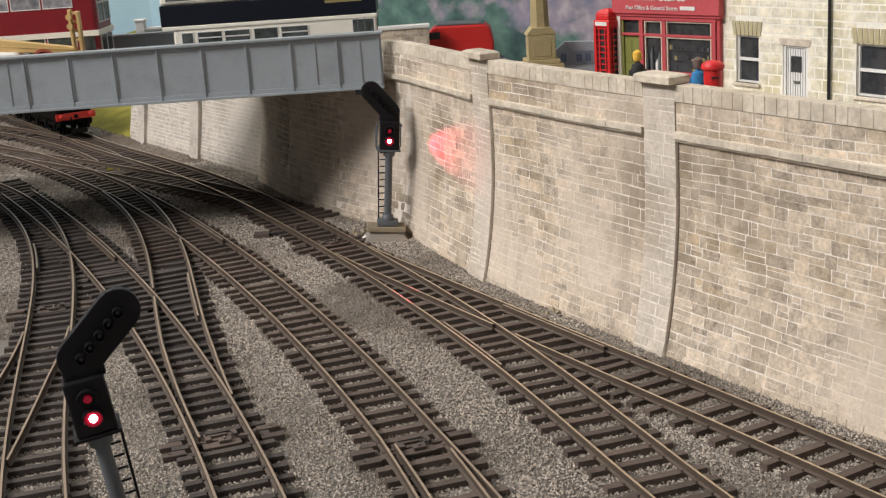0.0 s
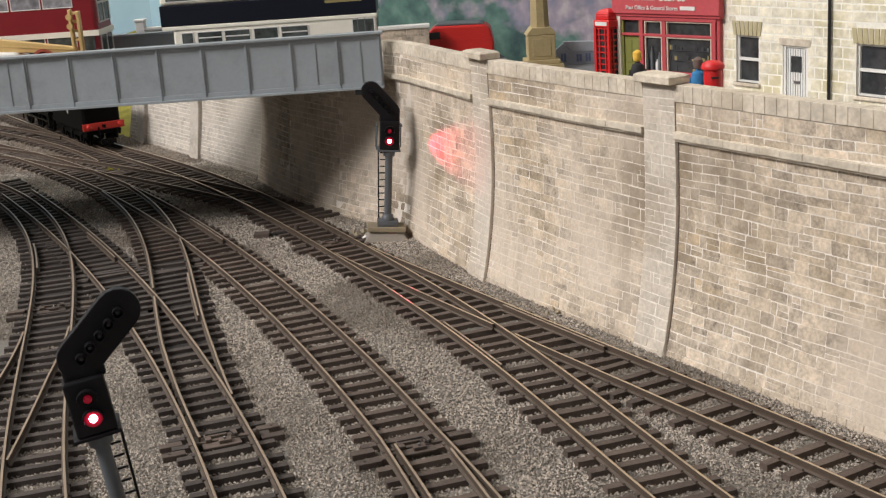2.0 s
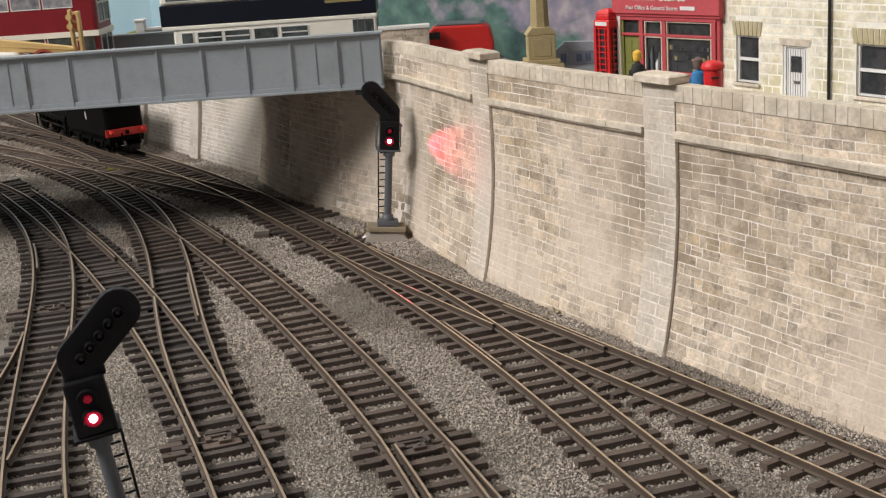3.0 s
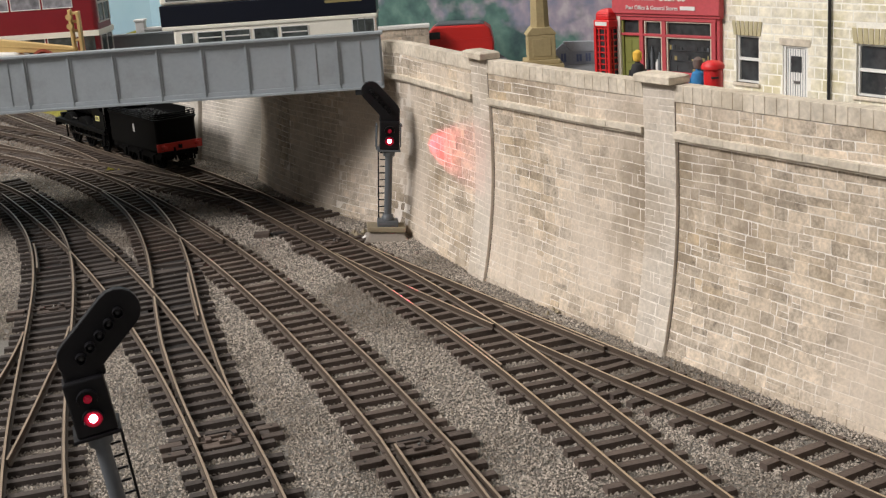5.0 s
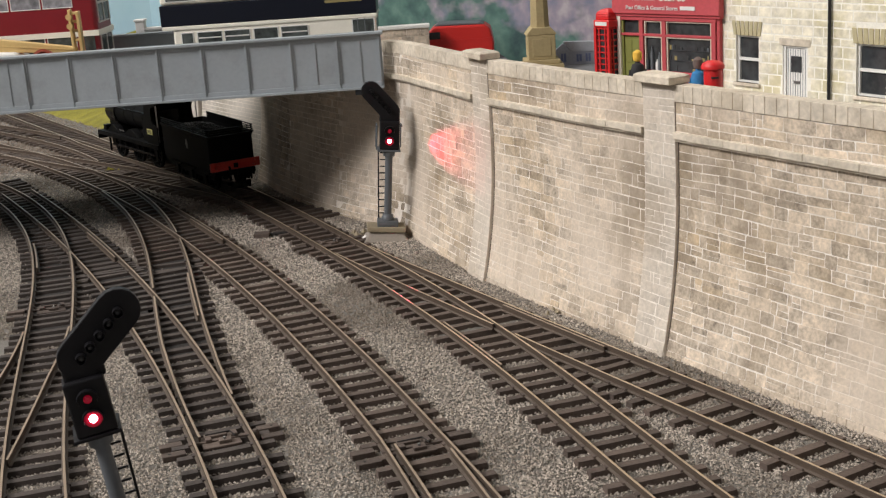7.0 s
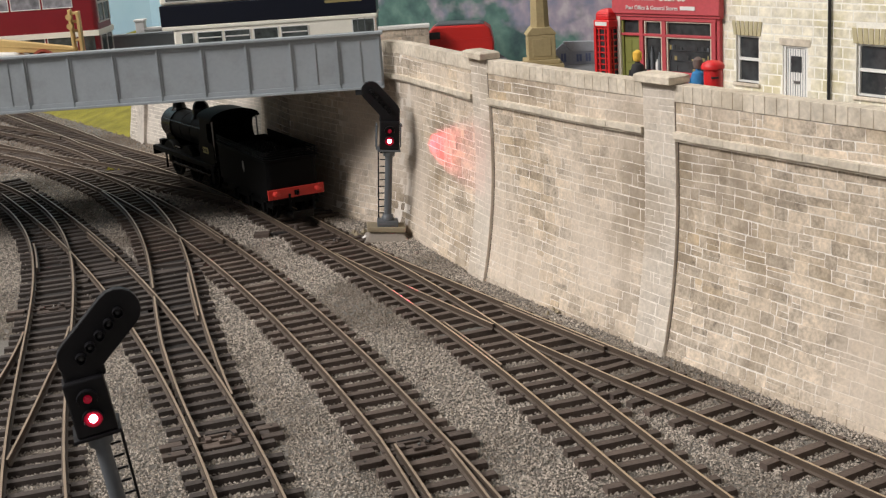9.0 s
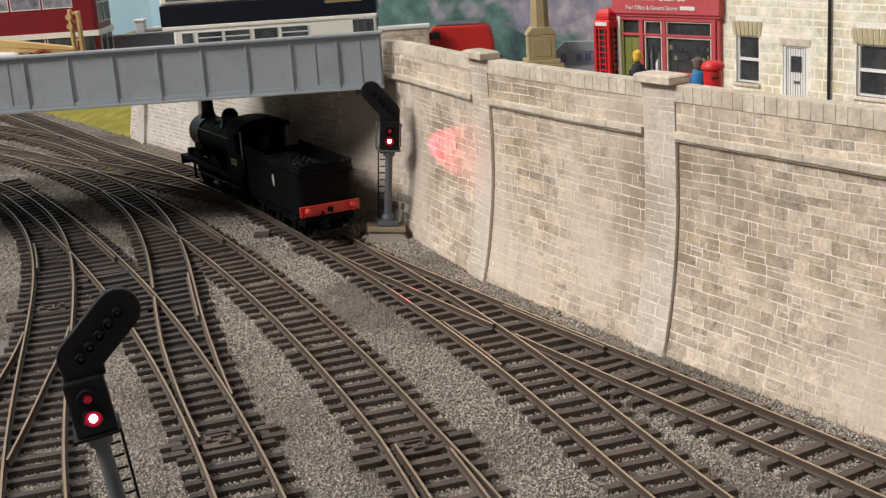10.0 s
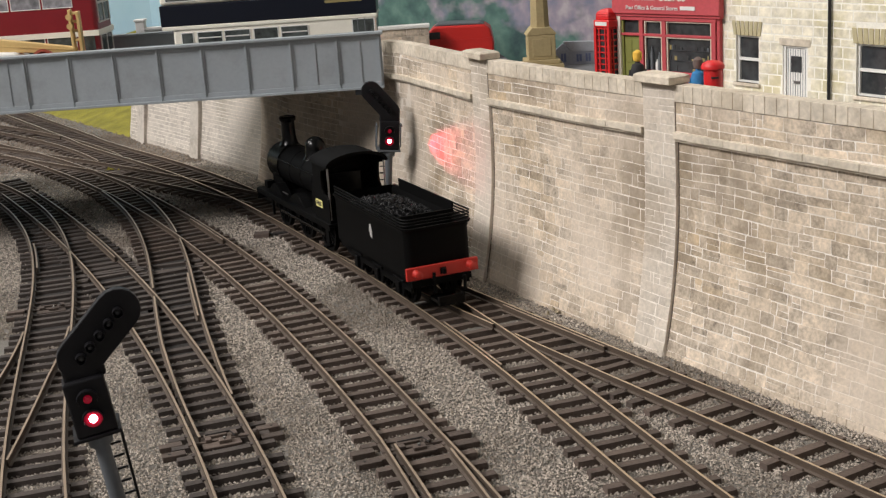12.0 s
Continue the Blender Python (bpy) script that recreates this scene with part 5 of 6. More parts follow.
def shop():
    x0, y0, x1, y1 = 7.57, 51.0, 10.72, 46.95
    root = thing("village_shop", (x0, y0, STREET, 0, 0, heading(x1 - x0, y1 - y0)), "red-fronted village store with an olive door and wide window", "shop")
    part("shop_body", M().box(0.0, 5.07, 1.2, 6, 0, 8), HOUSE_MORTAR, root)
    part("shop_front_wall", M().box(0.02, 0.14, 0, 1.2, 0, 3).box(4.95, 5.07, 0, 1.2, 0, 3).box(0.14, 4.95, 0, 1.2, 2.86, 3).box(0.14, 4.95, 0.9, 1.2, 0, 2.86), SHOP_RED, root)
    part("corner_post", M().box(-0.02, 0.16, -0.08, 0.1, 0, 2.95), CREAM, root, "cream painted corner post")
    part("stall_riser", M().box(1.35, 4.95, -0.02, 0.12, 0, 0.72), SHOP_RED, root, bevel=0.02)
    d = part("door", M().box(0.28, 1.12, 0.06, 0.14, 0, 2.1), OLIVE, root, "olive green panelled door", bevel=0.01)
    for z0, z1 in ((0.2, 0.9), (1.05, 1.95)):
        for u in (0.36, 0.74):
            part("panel", M().box(u, u + 0.3, 0.03, 0.07, z0, z1), OLIVE, d, bevel=0.02)
    part("fanlight", M().box(0.28, 1.12, 0.08, 0.12, 2.2, 2.7), GLASS, root)
    f = M()
    for u in (1.14, 2.3, 4.72):
        f.box(u, u + 0.2, -0.06, 0.12, 0, 2.85)
    f.box(0.16, 4.95, -0.05, 0.12, 2.12, 2.22).box(0.16, 4.95, -0.07, 0.12, 2.72, 2.86).box(1.34, 2.3, -0.05, 0.12, 0.7, 0.8).box(2.5, 4.72, -0.05, 0.12, 0.7, 0.8)
    part("shop_frame", f, SHOP_RED, root, bevel=0.02)
    for u0, u1, z0, z1 in ((1.4, 2.28, 0.8, 2.12), (2.52, 4.7, 0.8, 2.12), (1.4, 2.28, 2.22, 2.72), (2.52, 4.7, 2.22, 2.72)):
        w = part("shop_window", M().box(u0, u1, 0.08, 0.1, z0, z1), GLASS, root, "dark shop window")
        part("window_bead", M().box(u0, u1, -0.02, 0.07, z1 - 0.05, z1).box(u0, u0 + 0.05, -0.02, 0.07, z0, z1 - 0.05).box(u1 - 0.05, u1, -0.02, 0.07, z0, z1 - 0.05), COPING, w, "pale glazing bead")
    rng = random.Random(2)
    for z in (0.84, 1.24, 1.64):
        part("shelf", M().box(2.58, 4.66, 0.05, 0.079, z - 0.03, z), BEARING, root, "dim shelf behind the pane")
        u = 2.6
        while u < 4.5:
            w = rng.uniform(0.05, 0.13)
            if rng.random() < 0.75:
                part("packet", M().box(u, u + w, 0.06, 0.079, z, z + rng.uniform(0.08, 0.26)), rng.choice((SIGNAL_GREY, GILT, BEARING, TYRE, GLASS)), root)
            u += w + rng.uniform(0.02, 0.06)
    for u, h, m in ((1.5, 0.5, BEARING), (1.72, 0.9, SIGNAL_GREY), (1.98, 0.4, WHITE), (2.1, 0.7, SIGNAL_GREY)):
        part("display_bottle", M().lathe([(0.07, 0), (0.07, h * 0.7), (0.03, h * 0.85), (0.03, h)], 10, Matrix.Translation((u, 0.04, 0.82))), m, root, smooth=True)
    part("door_frame", M().box(0.16, 0.27, 0.0, 0.14, 0, 2.72).box(1.08, 1.14, 0.0, 0.14, 0, 2.72).box(0.27, 1.08, 0.0, 0.14, 2.1, 2.2), OLIVE, root, "olive green door frame")
    sign = part("shop_sign", M().prism([(-0.12, 2.88), (-0.12, 2.98), (-0.2, 3.0), (-0.12, 4.3), (0.1, 4.3), (0.1, 2.88)], -0.15, 5.2, "x"), SHOP_RED, root, "red fascia board with white lettering", bevel=0.01)
    letters("Post Office & General Stores", 0.225, WHITE, sign, (1.95, -0.215, 3.16), "white lettering")
    part("lettering_bar", M().box(3.38, 4.1, -0.22, -0.19, 3.17, 3.31), WHITE, sign)
    letters("Stores", 0.5, WHITE, sign, (3.0, -0.21, 3.5), "white lettering")
    part("lettering_bar", M().box(0.95, 2.1, -0.205, -0.15, 3.52, 3.86), WHITE, sign)
    ob = thing("telephone_kiosk", (7.2, 51.2, STREET, 0, 0, heading(x1 - x0, y1 - y0)), "bright red telephone kiosk with glazed bars", "phone box")
    part("kiosk_base", M().box(-0.42, 0.42, -0.42, 0.42, 0, 0.3), POST_RED, ob, bevel=0.04)
    part("kiosk_head", M().box(-0.42, 0.42, -0.42, 0.42, 2.45, 2.75).box(-0.36, 0.36, -0.36, 0.36, 2.75, 2.95), POST_RED, ob, bevel=0.04)
    part("kiosk_roof", M().lathe([(0.52, 2.93), (0.46, 3.05), (0.3, 3.14), (0.05, 3.18)], 4, Euler((0, 0, radians(45))).to_matrix().to_4x4()), POST_RED, ob, bevel=0.05)
    for sx in (-1, 1):
        for sy in (-1, 1):
            part("corner_post", M().box(sx * 0.36 - 0.06, sx * 0.36 + 0.06, sy * 0.36 - 0.06, sy * 0.36 + 0.06, 0.3, 2.45), POST_RED, ob)
    bars = M()
    for i in range(9):
        z = 0.5 + i * 0.235
        for k in (-1, 1):
            bars.box(-0.3, 0.3, k * 0.36 - 0.025, k * 0.36 + 0.025, z, z + 0.05).box(k * 0.36 - 0.025, k * 0.36 + 0.025, -0.3, 0.3, z, z + 0.05)
    for u in (-0.18, 0.14):
        for k in (-1, 1):
            bars.box(u, u + 0.05, k * 0.365 - 0.025, k * 0.365 + 0.025, 0.3, 2.45).box(k * 0.365 - 0.025, k * 0.365 + 0.025, u, u + 0.05, 0.3, 2.45)
    part("glazing_bars", bars, POST_RED, ob)
    part("glass", M().box(-0.33, 0.33, -0.33, 0.33, 0.3, 2.45), GLASS, ob)
    part("kiosk_sign", M().box(-0.32, 0.32, -0.43, -0.42, 2.53, 2.68).box(-0.43, -0.42, -0.32, 0.32, 2.53, 2.68), WHITE, ob, "white name strip")


def cottage():
    """A cottage of the painted scenic board, added as low relief before it, half hidden by the parapet."""
    c = thing("cottage", (6.75, 59.6, STREET, 0, 0, -8), "hazy pale blue-grey cottage of the painted backdrop, modelled in relief", "house")
    part("wall", M().box(-0.95, 0.95, -0.15, 0.2, 0, 0.62).prism([(-0.95, 0.62), (-0.1, 0.62), (-0.52, 0.98)], -0.15, 0.2, "y"), HAZE_WALL, c)
    part("roof", M().prism([(-0.14, 0.6), (1.02, 0.56), (1.0, 1.02), (-0.5, 1.06)], -0.2, 0.22, "y"), HAZE_ROOF, c, "pale hazy roof", bevel=0.02)
    for u, h in ((-0.62, 0.4), (0.1, 0.34), (0.52, 0.36)):
        w = part("window", M().box(u, u + 0.24, -0.165, -0.14, 0.12, 0.12 + h), HAZE_BLUE, c, "blue-grey window")
        part("window_bar", M().box(u + 0.1, u + 0.13, -0.175, -0.165, 0.12, 0.12 + h), HAZE_WALL, w)


def street_things():
    p = thing("pillar_box", (9.25, 41.7, STREET), "bright red cylindrical pillar box on the footway", "post box")
    part("drum", M().lathe([(0.34, 0), (0.34, 0.15), (0.3, 0.18), (0.3, 1.78)], 24), POST_RED, p, smooth=True)
    part("cap", M().lathe([(0.31, 1.78), (0.38, 1.8), (0.39, 1.9), (0.34, 1.98), (0.2, 2.05), (0.03, 2.08)], 24), POST_RED, p, smooth=True)
    part("slot", M().box(-0.12, 0.12, -0.32, -0.28, 1.5, 1.56), BAR_DARK, p)
    for at, coat, top, name in (((7.3, 44.9, STREET), DARK_CLOTH, YELLOW_HAIR, "small painted figurine with straw-yellow hair and dark coat"),
                                ((8.95, 42.6, STREET - 0.1), BLUE, HAIR_BROWN, "small painted figurine in a blue coat")):
        f = M()
        f.lathe([(0.13, 0), (0.2, 0.5), (0.24, 1.0), (0.27, 1.45), (0.2, 1.68), (0.09, 1.74), (0.08, 1.8)], 14, mi=0)
        f.lathe([(0.02, 1.76), (0.14, 1.83), (0.175, 1.98), (0.16, 2.12), (0.05, 2.2)], 14, mi=1)
        f.rod((-0.25, 0, 1.5), (-0.3, -0.08, 0.9), 0.07).rod((0.25, 0, 1.5), (0.3, -0.08, 0.9), 0.07)
        f.mi += [0] * (len(f.f) - len(f.mi))
        ob = part("figurine", f, [coat, top], at=at, smooth=True)
        tagged(ob, name, "figurine", "figurines")
    c = thing("stone_column", (5.1, 58.5, STREET), "ochre stone column on a stepped panelled pedestal", "monument")
    part("base_step", M().box(-0.95, 0.95, -0.95, 0.95, 0, 0.3).box(-0.8, 0.8, -0.8, 0.8, 0.3, 0.5), COLUMN, c, bevel=0.03)
    part("pedestal", M().box(-0.62, 0.62, -0.62, 0.62, 0.5, 1.6).prism([(-0.7, 1.6), (0.7, 1.6), (0.62, 1.72), (0.42, 1.95), (-0.42, 1.95), (-0.62, 1.72)], -0.62, 0.62, "y"), COLUMN, c, bevel=0.03)
    for k in range(4):
        part("panel", M().box(-0.42, 0.42, -0.645, -0.6, 0.65, 1.45), COLUMN, c, bevel=0.03, at=(0, 0, 0, 0, 0, 90 * k))
    part("shaft", M().lathe([(0.46, 1.9), (0.44, 2.1), (0.4, 3.5), (0.33, 9.0)], 8, Euler((0, 0, radians(22.5))).to_matrix().to_4x4()), COLUMN, c)
    w = thing("end_parapet", (-1.15, 63.1, STREET), "short pale stone parapet with a white cap at the bridge end", "parapet")
    part("parapet_core", M().box(-1.2, 1.2, -0.25, 0.25, 0, 1.85), MORTAR, w)
    part("parapet_cap", M().box(-1.28, 1.25, -0.35, 0.35, 1.85, 2.02), WHITE, w, "white cap", bevel=0.03)
    rng = random.Random(6)
    for r in range(5):
        u = -1.2
        while u < 1.15:
            e = min(u + rng.uniform(0.35, 0.75), 1.2)
            b = M().box(u + 0.02, e - 0.02, -0.28, -0.24, r * 0.37 + 0.02, r * 0.37 + 0.35)
            part("stone", b, STONE, w)
            u = e
    q = thing("white_parapet", (-14.2, 72.0, 7.2), "white painted parapet wall with a pier", "parapet")
    part("wall", M().box(-1.6, 3.5, -0.2, 0.2, 0, 2.2).box(-1.65, 3.5, -0.28, 0.28, 2.2, 2.35), WHITE, q, bevel=0.03)
    part("pier", M().box(-2.0, -1.5, -0.3, 0.3, 0, 2.7).box(-2.06, -1.44, -0.36, 0.36, 2.7, 2.82), WHITE, q, bevel=0.03)


def oddments():
    rng = random.Random(12)
    for x, y, r, name, label, m in ((-3.75, 59.7, 0.28, "white_rubble", "lump of white rubble beside the signal plinth", WHITE), (-21.2, 82.2, 0.45, "moss_tuft", "yellow-green moss tuft between the rails", GRASS),
                                    (-4.05, 60.4, 0.4, "ochre_stone", "flat ochre stone beside the signal plinth", PLINTH), (4.0, 46.6, 0.22, "brown_rubble", "small brown rubble at the wall's foot", PLINTH)):
        b = M()
        for i in range(9):
            c = (rng.uniform(-r, r), rng.uniform(-r, r), rng.uniform(0, r * 0.6))
            q = r * rng.uniform(0.3, 0.55)
            b.add([(c[0] + q * sx * rng.uniform(0.6, 1.2), c[1] + q * sy * rng.uniform(0.6, 1.2), c[2] + q * sz * rng.uniform(0.5, 1.0)) for sx, sy, sz in
                   ((1, 0, 0), (-1, 0, 0), (0, 1, 0), (0, -1, 0), (0, 0, 1), (0, 0, -1))], [(0, 2, 4), (2, 1, 4), (1, 3, 4), (3, 0, 4), (2, 0, 5), (1, 2, 5), (3, 1, 5), (0, 3, 5)])
        tagged(part(name, b, m, at=(x, y, -0.42)), label, "debris")


# ---- road vehicles ----
def wheels(root, xs, hw, r):
    for x in xs:
        for s in (-1, 1):
            m = Matrix.Translation((x, s * hw, r)) @ Euler((radians(90), 0, 0)).to_matrix().to_4x4()
            w = part("wheel", M().lathe([(r * 0.6, -0.16), (r, -0.13), (r, 0.13), (r * 0.6, 0.16)], 20, m), TYRE, root, smooth=True)
            part("hub", M().lathe([(r * 0.5, -0.17), (r * 0.5, 0.17)], 14, m), STEEL, w)


def windows_row(root, spans, y, z0, z1, trim, bars=True, glass=BUS_GLASS):
    for u0, u1 in spans:
        w = part("window", M().box(u0, u1, y - 0.012, y + 0.03, z0, z1), glass, root, "glazed bus window", bevel=0.05)
        e = 0.04
        part("window_frame", M().box(u0 - e, u1 + e, y - 0.03, y + 0.01, z1 - 0.01, z1 + e).box(u0 - e, u1 + e, y - 0.03, y + 0.01, z0 - e, z0 + 0.01).box(u0 - e, u0 + 0.01, y - 0.03, y + 0.01, z0 + 0.01, z1 - 0.01).box(u1 - 0.01, u1 + e, y - 0.03, y + 0.01, z0 + 0.01, z1 - 0.01), trim, w, "raised window frame", bevel=0.015)
        if bars:
            part("window_bar", M().box(u0 + 0.03, u1 - 0.03, y - 0.03, y - 0.013, z0 + (z1 - z0) * 0.62, z0 + (z1 - z0) * 0.62 + 0.06), trim, w)


def bus_cream():
    b = thing("double_decker_bus", (-7.95, 64.9, STREET - 0.01), "cream and navy double-decker bus on the bridge", "bus", "buses")
    part("lower_deck", M().box(-4.55, 5.45, -1.55, 1.55, 0.45, 2.62), CREAM, b, "cream lower deck", bevel=0.12, seg=3)
    part("band", M().box(-5.05, 5.5, -1.6, 1.6, 2.5, 2.7), CREAM, b, bevel=0.04)
    part("upper_panel", M().box(-5.1, 5.5, -1.6, 1.6, 2.7, 3.72), NAVY, b, "navy blue upper panels", bevel=0.05)
    up = part("upper_deck", M().box(-5.06, 5.45, -1.55, 1.55, 3.72, 5.4), CREAM, b, "cream upper deck", bevel=0.15, seg=3)
    part("lettering_bar", M().box(3.0, 4.8, -1.606, -1.6, 3.34, 3.46), GILT, b)
    windows_row(b, [(-4.14, -3.6)], -1.55, 1.55, 2.33, WHITE, False)
    windows_row(b, [(-3.36, -2.17)], -1.55, 1.55, 2.33, WHITE)
    windows_row(b, [(-2.02, -0.8), (0.76, 2.06)], -1.55, 1.55, 2.33, WHITE)
    windows_row(b, [(-0.58, 0.58)], -1.55, 1.55, 2.33, WHITE, False)
    windows_row(b, [(4.28, 5.33)], -1.55, 1.2, 2.45, WHITE, False)
    for u in (4.5, 4.85):
        part("pillar", M().box(u, u + 0.05, -1.58, -1.563, 1.2, 2.5), SIGNAL_GREY, b, "thin window pillar")
    windows_row(b, [(-4.75 + 1.7 * i, -3.3 + 1.7 * i) for i in range(6)], -1.55, 3.9, 4.8, WHITE)
    part("rear_window", M().box(5.44, 5.47, -1.1, 1.1, 1.5, 2.4), BUS_GLASS, b)
    part("rail_strip", M().box(-4.75, 5.45, -1.575, -1.55, 1.1, 1.17), WHITE, b)
    wheels(b, (-3.6, 3.3), 1.35, 0.62)


def bus_red():
    b = thing("double_decker_bus", (-22.3, 67.4, STREET - 0.01), "dark red double-decker bus behind the crane lorry", "bus", "buses")
    part("body", M().box(-5.6, 5.5, -1.55, 1.55, 0.45, 5.4), BUS_RED, b, "dark red body", bevel=0.22, seg=4)
    part("band", M().box(-5.6, 5.56, -1.62, 1.62, 2.34, 2.62), CREAM, b, "cream waist band")
    windows_row(b, [(-5.2 + 1.62 * i, -3.75 + 1.62 * i) for i in range(6)], -1.55, 3.85, 4.8, WHITE, True, SHEEN_GLASS)
    windows_row(b, [(-5.2 + 1.62 * i, -3.75 + 1.62 * i) for i in range(6)], -1.55, 1.5, 2.4, WHITE, False)
    part("end_window", M().box(5.47, 5.52, -1.15, 1.15, 3.0, 3.9).box(5.47, 5.52, -1.15, 1.15, 4.0, 4.8), BUS_GLASS, b, bevel=0.03)
    part("lower_end_window", M().box(5.47, 5.52, -1.15, 1.15, 1.4, 2.3), BUS_GLASS, b, bevel=0.03)
    f = M()
    for z0, z1 in ((3.0, 3.9), (4.0, 4.8), (1.4, 2.3)):
        for q in (-1.2, -0.02, 1.14):
            f.box(5.5, 5.56, q, q + 0.07, z0, z1)
        f.box(5.5, 5.56, -1.2, 1.2, z0 - 0.06, z0).box(5.5, 5.56, -1.2, 1.2, z1, z1 + 0.05)
    part("end_window_frame", f, WHITE, b, "pale window frames of the end")
    part("side_pane", M().box(4.75, 5.3, -1.565, -1.54, 1.4, 2.35), BUS_GLASS, b, bevel=0.02)
    wheels(b, (-3.6, 3.3), 1.35, 0.62)


def crane_lorry():
    c = thing("crane_lorry", (-21.4, 63.7, STREET - 0.01), "pale yellow crane lorry with a lowered jib", "lorry")
    part("chassis", M().box(-4.6, 4.2, -0.95, 0.95, 0.55, 0.95), YELLOW, c, bevel=0.04)
    part("cab", M().prism([(-0.9, 0.9), (1.4, 0.9), (1.55, 1.6), (1.15, 1.98), (-0.6, 2.1), (-1.0, 1.7)], -0.95, 0.95, "y"), WHITE, c, "white rounded cab", bevel=0.12, seg=3)
    part("cab_window", M().prism([(-0.65, 1.5), (1.2, 1.5), (0.95, 1.8), (-0.5, 1.9)], -0.97, -0.955, "y"), GLASS, c)
    part("jib", M().prism([(-3.2, 2.3), (-3.2, 3.0), (0.3, 2.64), (4.0, 2.02), (4.0, 1.75), (0.3, 2.0)], -0.25, 0.25, "y"), YELLOW, c, "pale yellow tapering box jib", bevel=0.04)
    part("jib_rib", M().prism([(-3.2, 2.66), (-3.2, 2.74), (3.9, 1.95), (3.9, 1.89)], -0.28, 0.28, "y"), YELLOW, c, bevel=0.01)
    post = M().box(3.82, 3.97, -0.2, 0.2, 1.3, 3.85).box(4.2, 4.36, -0.2, 0.2, 1.3, 3.75)
    for z in (1.7, 2.3, 2.75, 3.2, 3.6):
        post.box(3.97, 4.2, -0.14, 0.14, z, z + 0.13)
    part("head_frame", post, YELLOW, c, "upright yellow sheave frame", bevel=0.03)
    for z in (3.05, 3.5):
        part("sheave", M().lathe([(0.15, -0.08), (0.15, 0.08)], 16, Matrix.Translation((3.88, -0.25, z)) @ Euler((radians(90), 0, 0)).to_matrix().to_4x4()), YELLOW, c, smooth=True)
    part("hose_reel", M().lathe([(0.62, -0.1), (0.62, 0.1), (0.5, 0.1), (0.5, -0.1)], 22, Matrix.Translation((2.45, -0.55, 1.45)) @ Euler((radians(80), 0, 0)).to_matrix().to_4x4()), REEL_RED, c, "rust red ring", smooth=True)
    wheels(c, (-3.4, -1.6, 2.6), 0.8, 0.5)


def van():
    v = thing("delivery_van", (0.95, 64.6, STREET, 0, 0, -4), "bright red delivery van with a grey roof", "van")
    prof = [(-2.4, 0.12), (2.3, 0.12), (2.35, 0.8), (2.2, 1.55), (1.9, 1.75), (-0.6, 1.78), (-1.15, 1.2), (-2.35, 1.0), (-2.45, 0.7)]
    part("body", M().prism(prof, -0.9, 0.9, "y"), VAN_RED, v, "bright red body", bevel=0.12, seg=3)
    part("roof", M().prism([(-0.6, 1.77), (1.92, 1.74), (1.7, 1.86), (-0.4, 1.9)], -0.78, 0.78, "y"), SIGNAL_GREY, v, "grey roof", bevel=0.05)
    part("waist_line", M().box(-1.0, 2.3, -0.915, -0.9, 1.02, 1.07), VAN_RED, v)
    part("side_window", M().box(-0.85, -0.3, -0.915, -0.89, 1.15, 1.5), GLASS, v, "small dark side window", bevel=0.03)
    wheels(v, (-1.5, 1.4), 0.72, 0.4)


# ---- room ----
def room():
    def slab(name, x0, x1, y0, y1, z0, z1, label):
        tagged(part(name, M().box(x0, x1, y0, y1, z0, z1), ROOM_WALL), label, "room", kind="structure")
    slab("floor", -225, 70, -100, 165, -82, -80, "plain room floor")
    slab("wall_back", -225, 70, 160, 165, -80, 215, "plain grey room wall")
    slab("wall_front", -225, 70, -105, -100, -80, 215, "plain grey room wall")
    slab("wall_side", -230, -225, -100, 165, -80, 215, "plain grey room wall")
    slab("wall_side_far", 70, 75, -100, 165, -80, 215, "plain grey room wall")
    slab("ceiling", -225, 70, -100, 165, 215, 220, "plain grey ceiling")
    table = thing("layout_table", (0, 0, -80), "plain wooden table carrying the layout", "table")
    part("tabletop", M().box(-84, 44, 11, 152, 76.5, 79.35), PLINTH, table, bevel=0.3)
    for x in (-80, 40):
        for y in (15, 148):
            part("leg", M().box(x - 3, x + 3, y - 3, y + 3, 0, 76.5), PLINTH, table, bevel=0.3)
    for x, y, z in (LAMP_A, LAMP_B, FILL_C):
        # the third housing goes with the added fill past the bridge
        f = thing("strip_lamp", (x * 100, y * 100, z * 100 + 2), "plain white lamp over the layout", "lamp")
        part("housing", M().box(-30, 30, -12, 12, 0, 4), WHITE, f, bevel=0.5)
        part("hanger", M().rod((0, 0, 3.9), (0, 0, 213 - z * 100), 0.6), STEEL, f)


# ---- movement ----
# where the tender's beam stands along the main line, by its way in
RUN = [(0.0, 96.3), (0.5, 95.55), (1.0, 94.3), (1.5, 92.5), (2.0, 90.4), (2.5, 88.7), (3.0, 87.0), (5.0, 79.75), (5.5, 77.95), (6.0, 76.1), (6.5, 74.1), (7.0, 72.0),
       (9.0, 63.5), (9.5, 61.6), (10.0, 59.2), (10.5, 56.55), (11.0, 53.4), (11.5, 50.5), (12.0, 47.4)]
LY = np.linspace(125, 20, 5251)
LX = np.array([MAIN(y) for y in LY])
LS = np.concatenate([[0], np.cumsum(np.hypot(np.diff(LX), np.diff(LY)))])


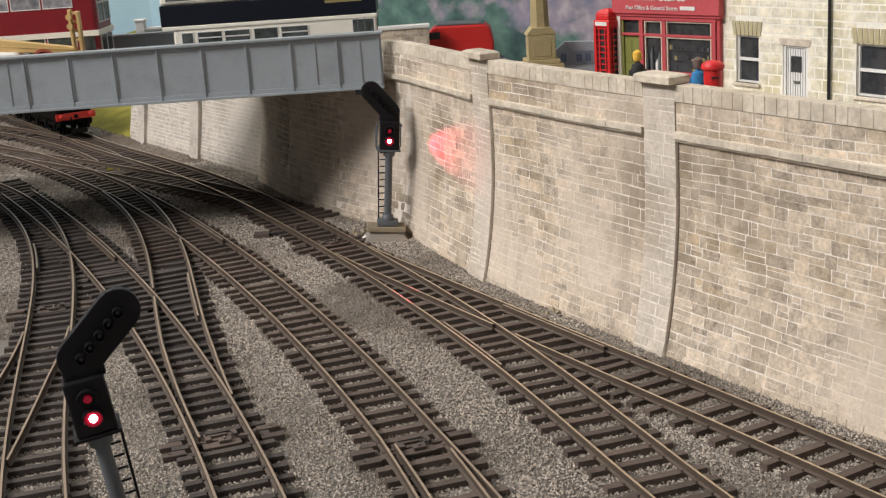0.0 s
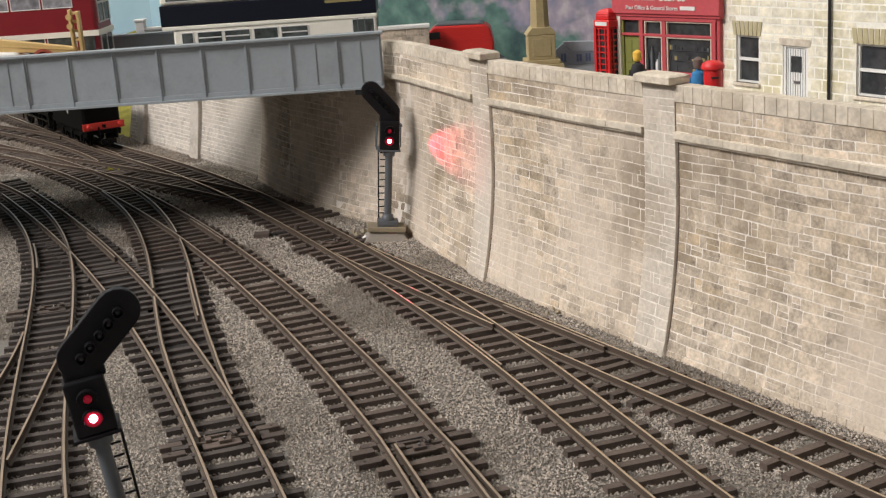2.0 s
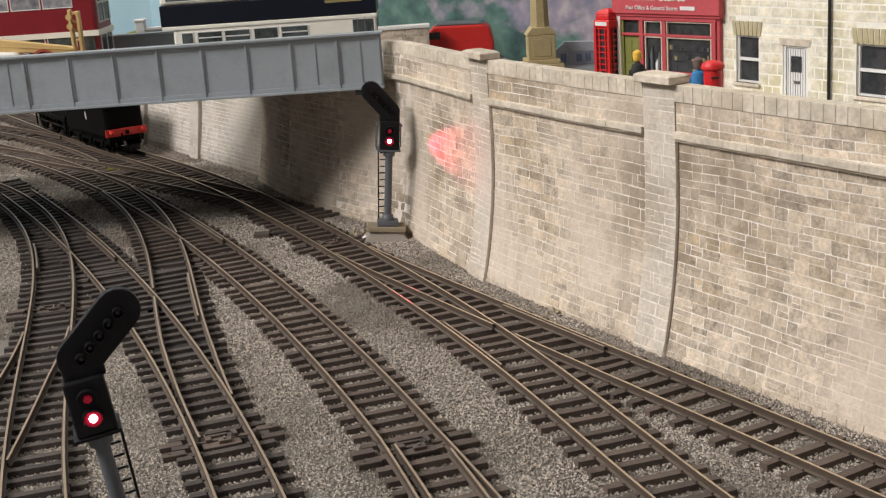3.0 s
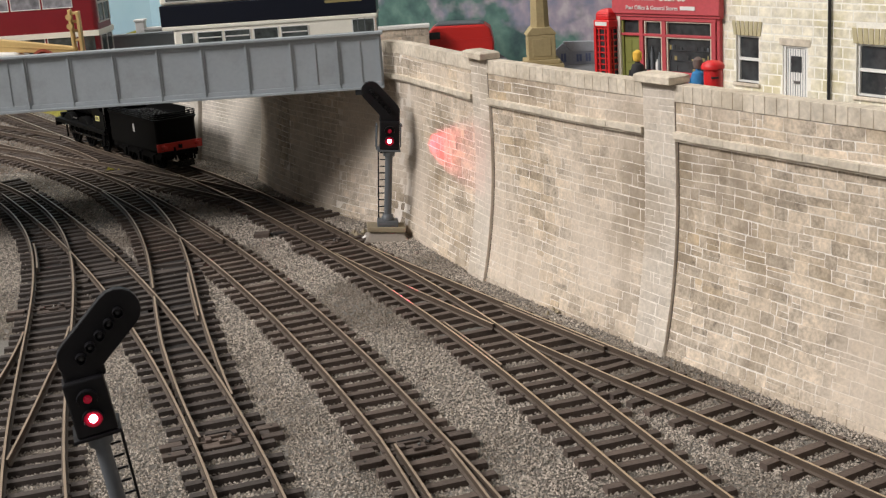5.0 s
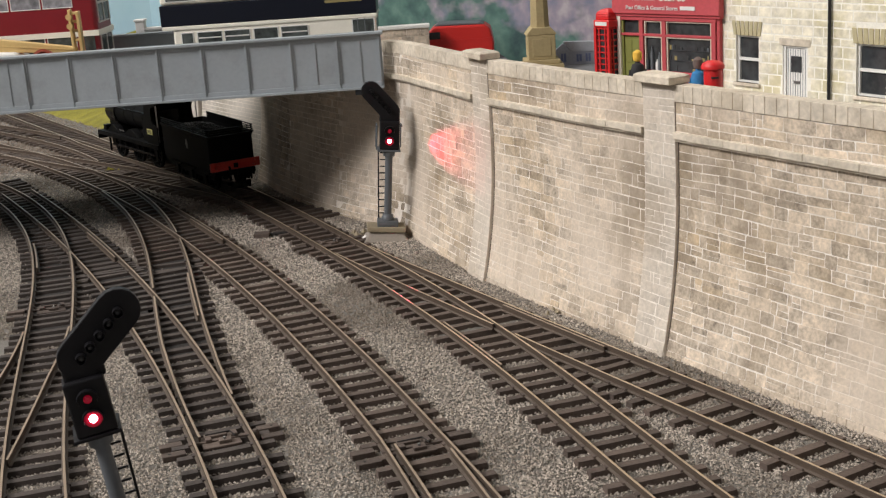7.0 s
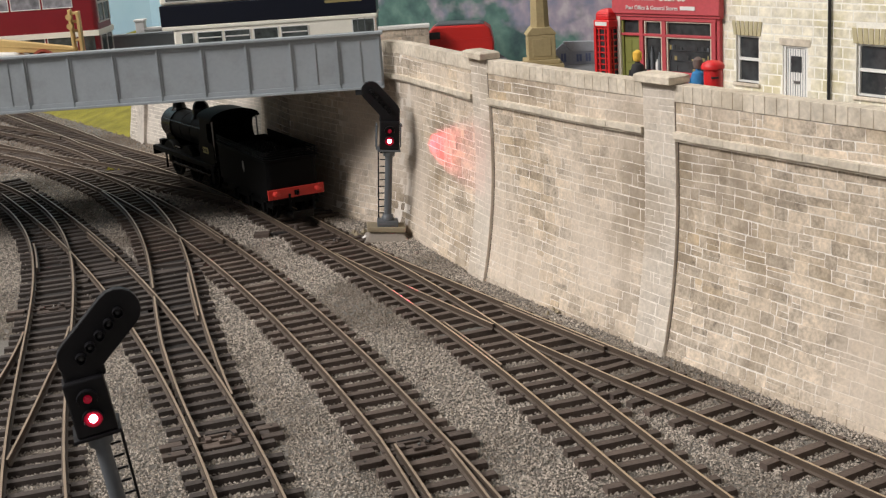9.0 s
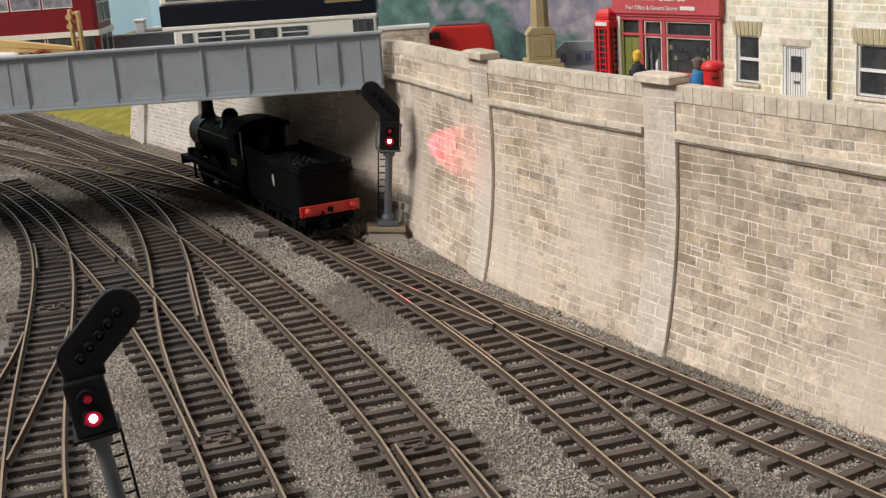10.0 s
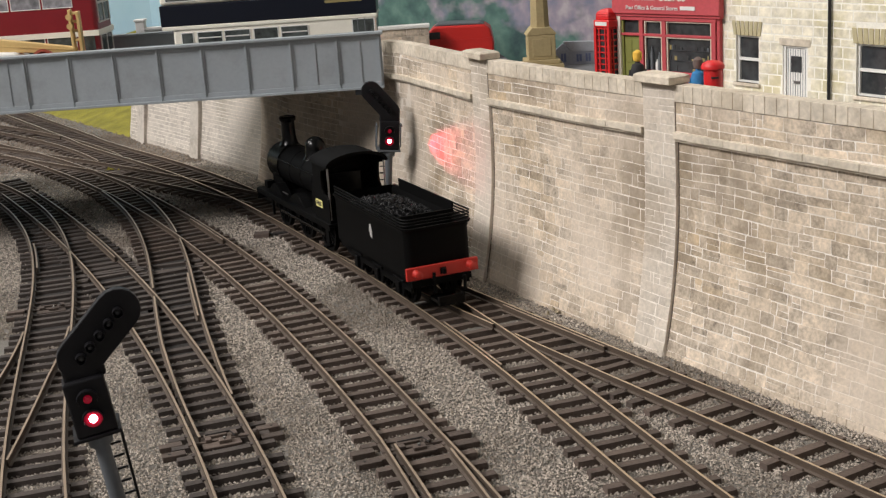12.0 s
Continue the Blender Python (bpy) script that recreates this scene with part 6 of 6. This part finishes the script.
def beam_at(t):
    ts = [r[0] for r in RUN]
    ss = [float(np.interp(-r[1], -LY, LS)) for r in RUN]
    i = min(max(int(np.searchsorted(ts, t, "right")) - 1, 0), len(ts) - 2)

    def slope(k):
        a, b = max(k - 1, 0), min(k + 1, len(ts) - 1)
        return (ss[b] - ss[a]) / (ts[b] - ts[a])
    h = ts[i + 1] - ts[i]
    u = (t - ts[i]) / h
    return ((2 * u ** 3 - 3 * u ** 2 + 1) * ss[i] + (u ** 3 - 2 * u ** 2 + u) * h * slope(i) + (3 * u ** 2 - 2 * u ** 3) * ss[i + 1] + (u ** 3 - u ** 2) * h * slope(i + 1))


def line_point(s):
    return Vector((float(np.interp(s, LS, LX)), float(np.interp(s, LS, LY))))


def body_pose(s, half):
    a, b = line_point(s + half), line_point(s - half)
    d, c = a - b, (a + b) / 2
    return pc(c.x, c.y, 0, 0, 0, math.degrees(math.atan2(-d.x, d.y)))


def motions():
    times = [i * 0.2 for i in range(61)]
    fine = [i * 0.1 for i in range(121)]
    walk(TENDER, [(t, body_pose(beam_at(t) - 3.4, 2.3)) for t in times])
    walk(ENGINE, [(t, body_pose(beam_at(t) - 13.2, 2.8)) for t in times])
    for sets in (TENDER_WHEELS, ENGINE_WHEELS):
        for ob, y, r in sets:
            walk(ob, [(t, pc(0, y, r, -math.degrees((beam_at(t) - beam_at(0)) / r), 0, 0)) for t in fine])


street()
backdrop()
far_walls()
bridge()
room()
terrace()
shop()
cottage()
street_things()
bus_cream()
bus_red()
crane_lorry()
van()
signals()
oddments()
TENDER, TENDER_WHEELS = build_tender()
ENGINE, ENGINE_WHEELS = build_engine()
retaining_wall()
ballast_ground()
ballast_grains([(26, 48, -17, 14, 135000), (48, 66, -24, 5, 78000), (66, 84, -30, -8, 24000)], GRAIN, 5, "loose grey granite chippings between the sleepers")
ballast_grains([(84, 98, -36, -14, 16000), (98, 125, -48, -22, 12000)], GRAIN_BROWN, 6, "loose chippings brown with rust dust beyond the bridge")
tracks()
motions()
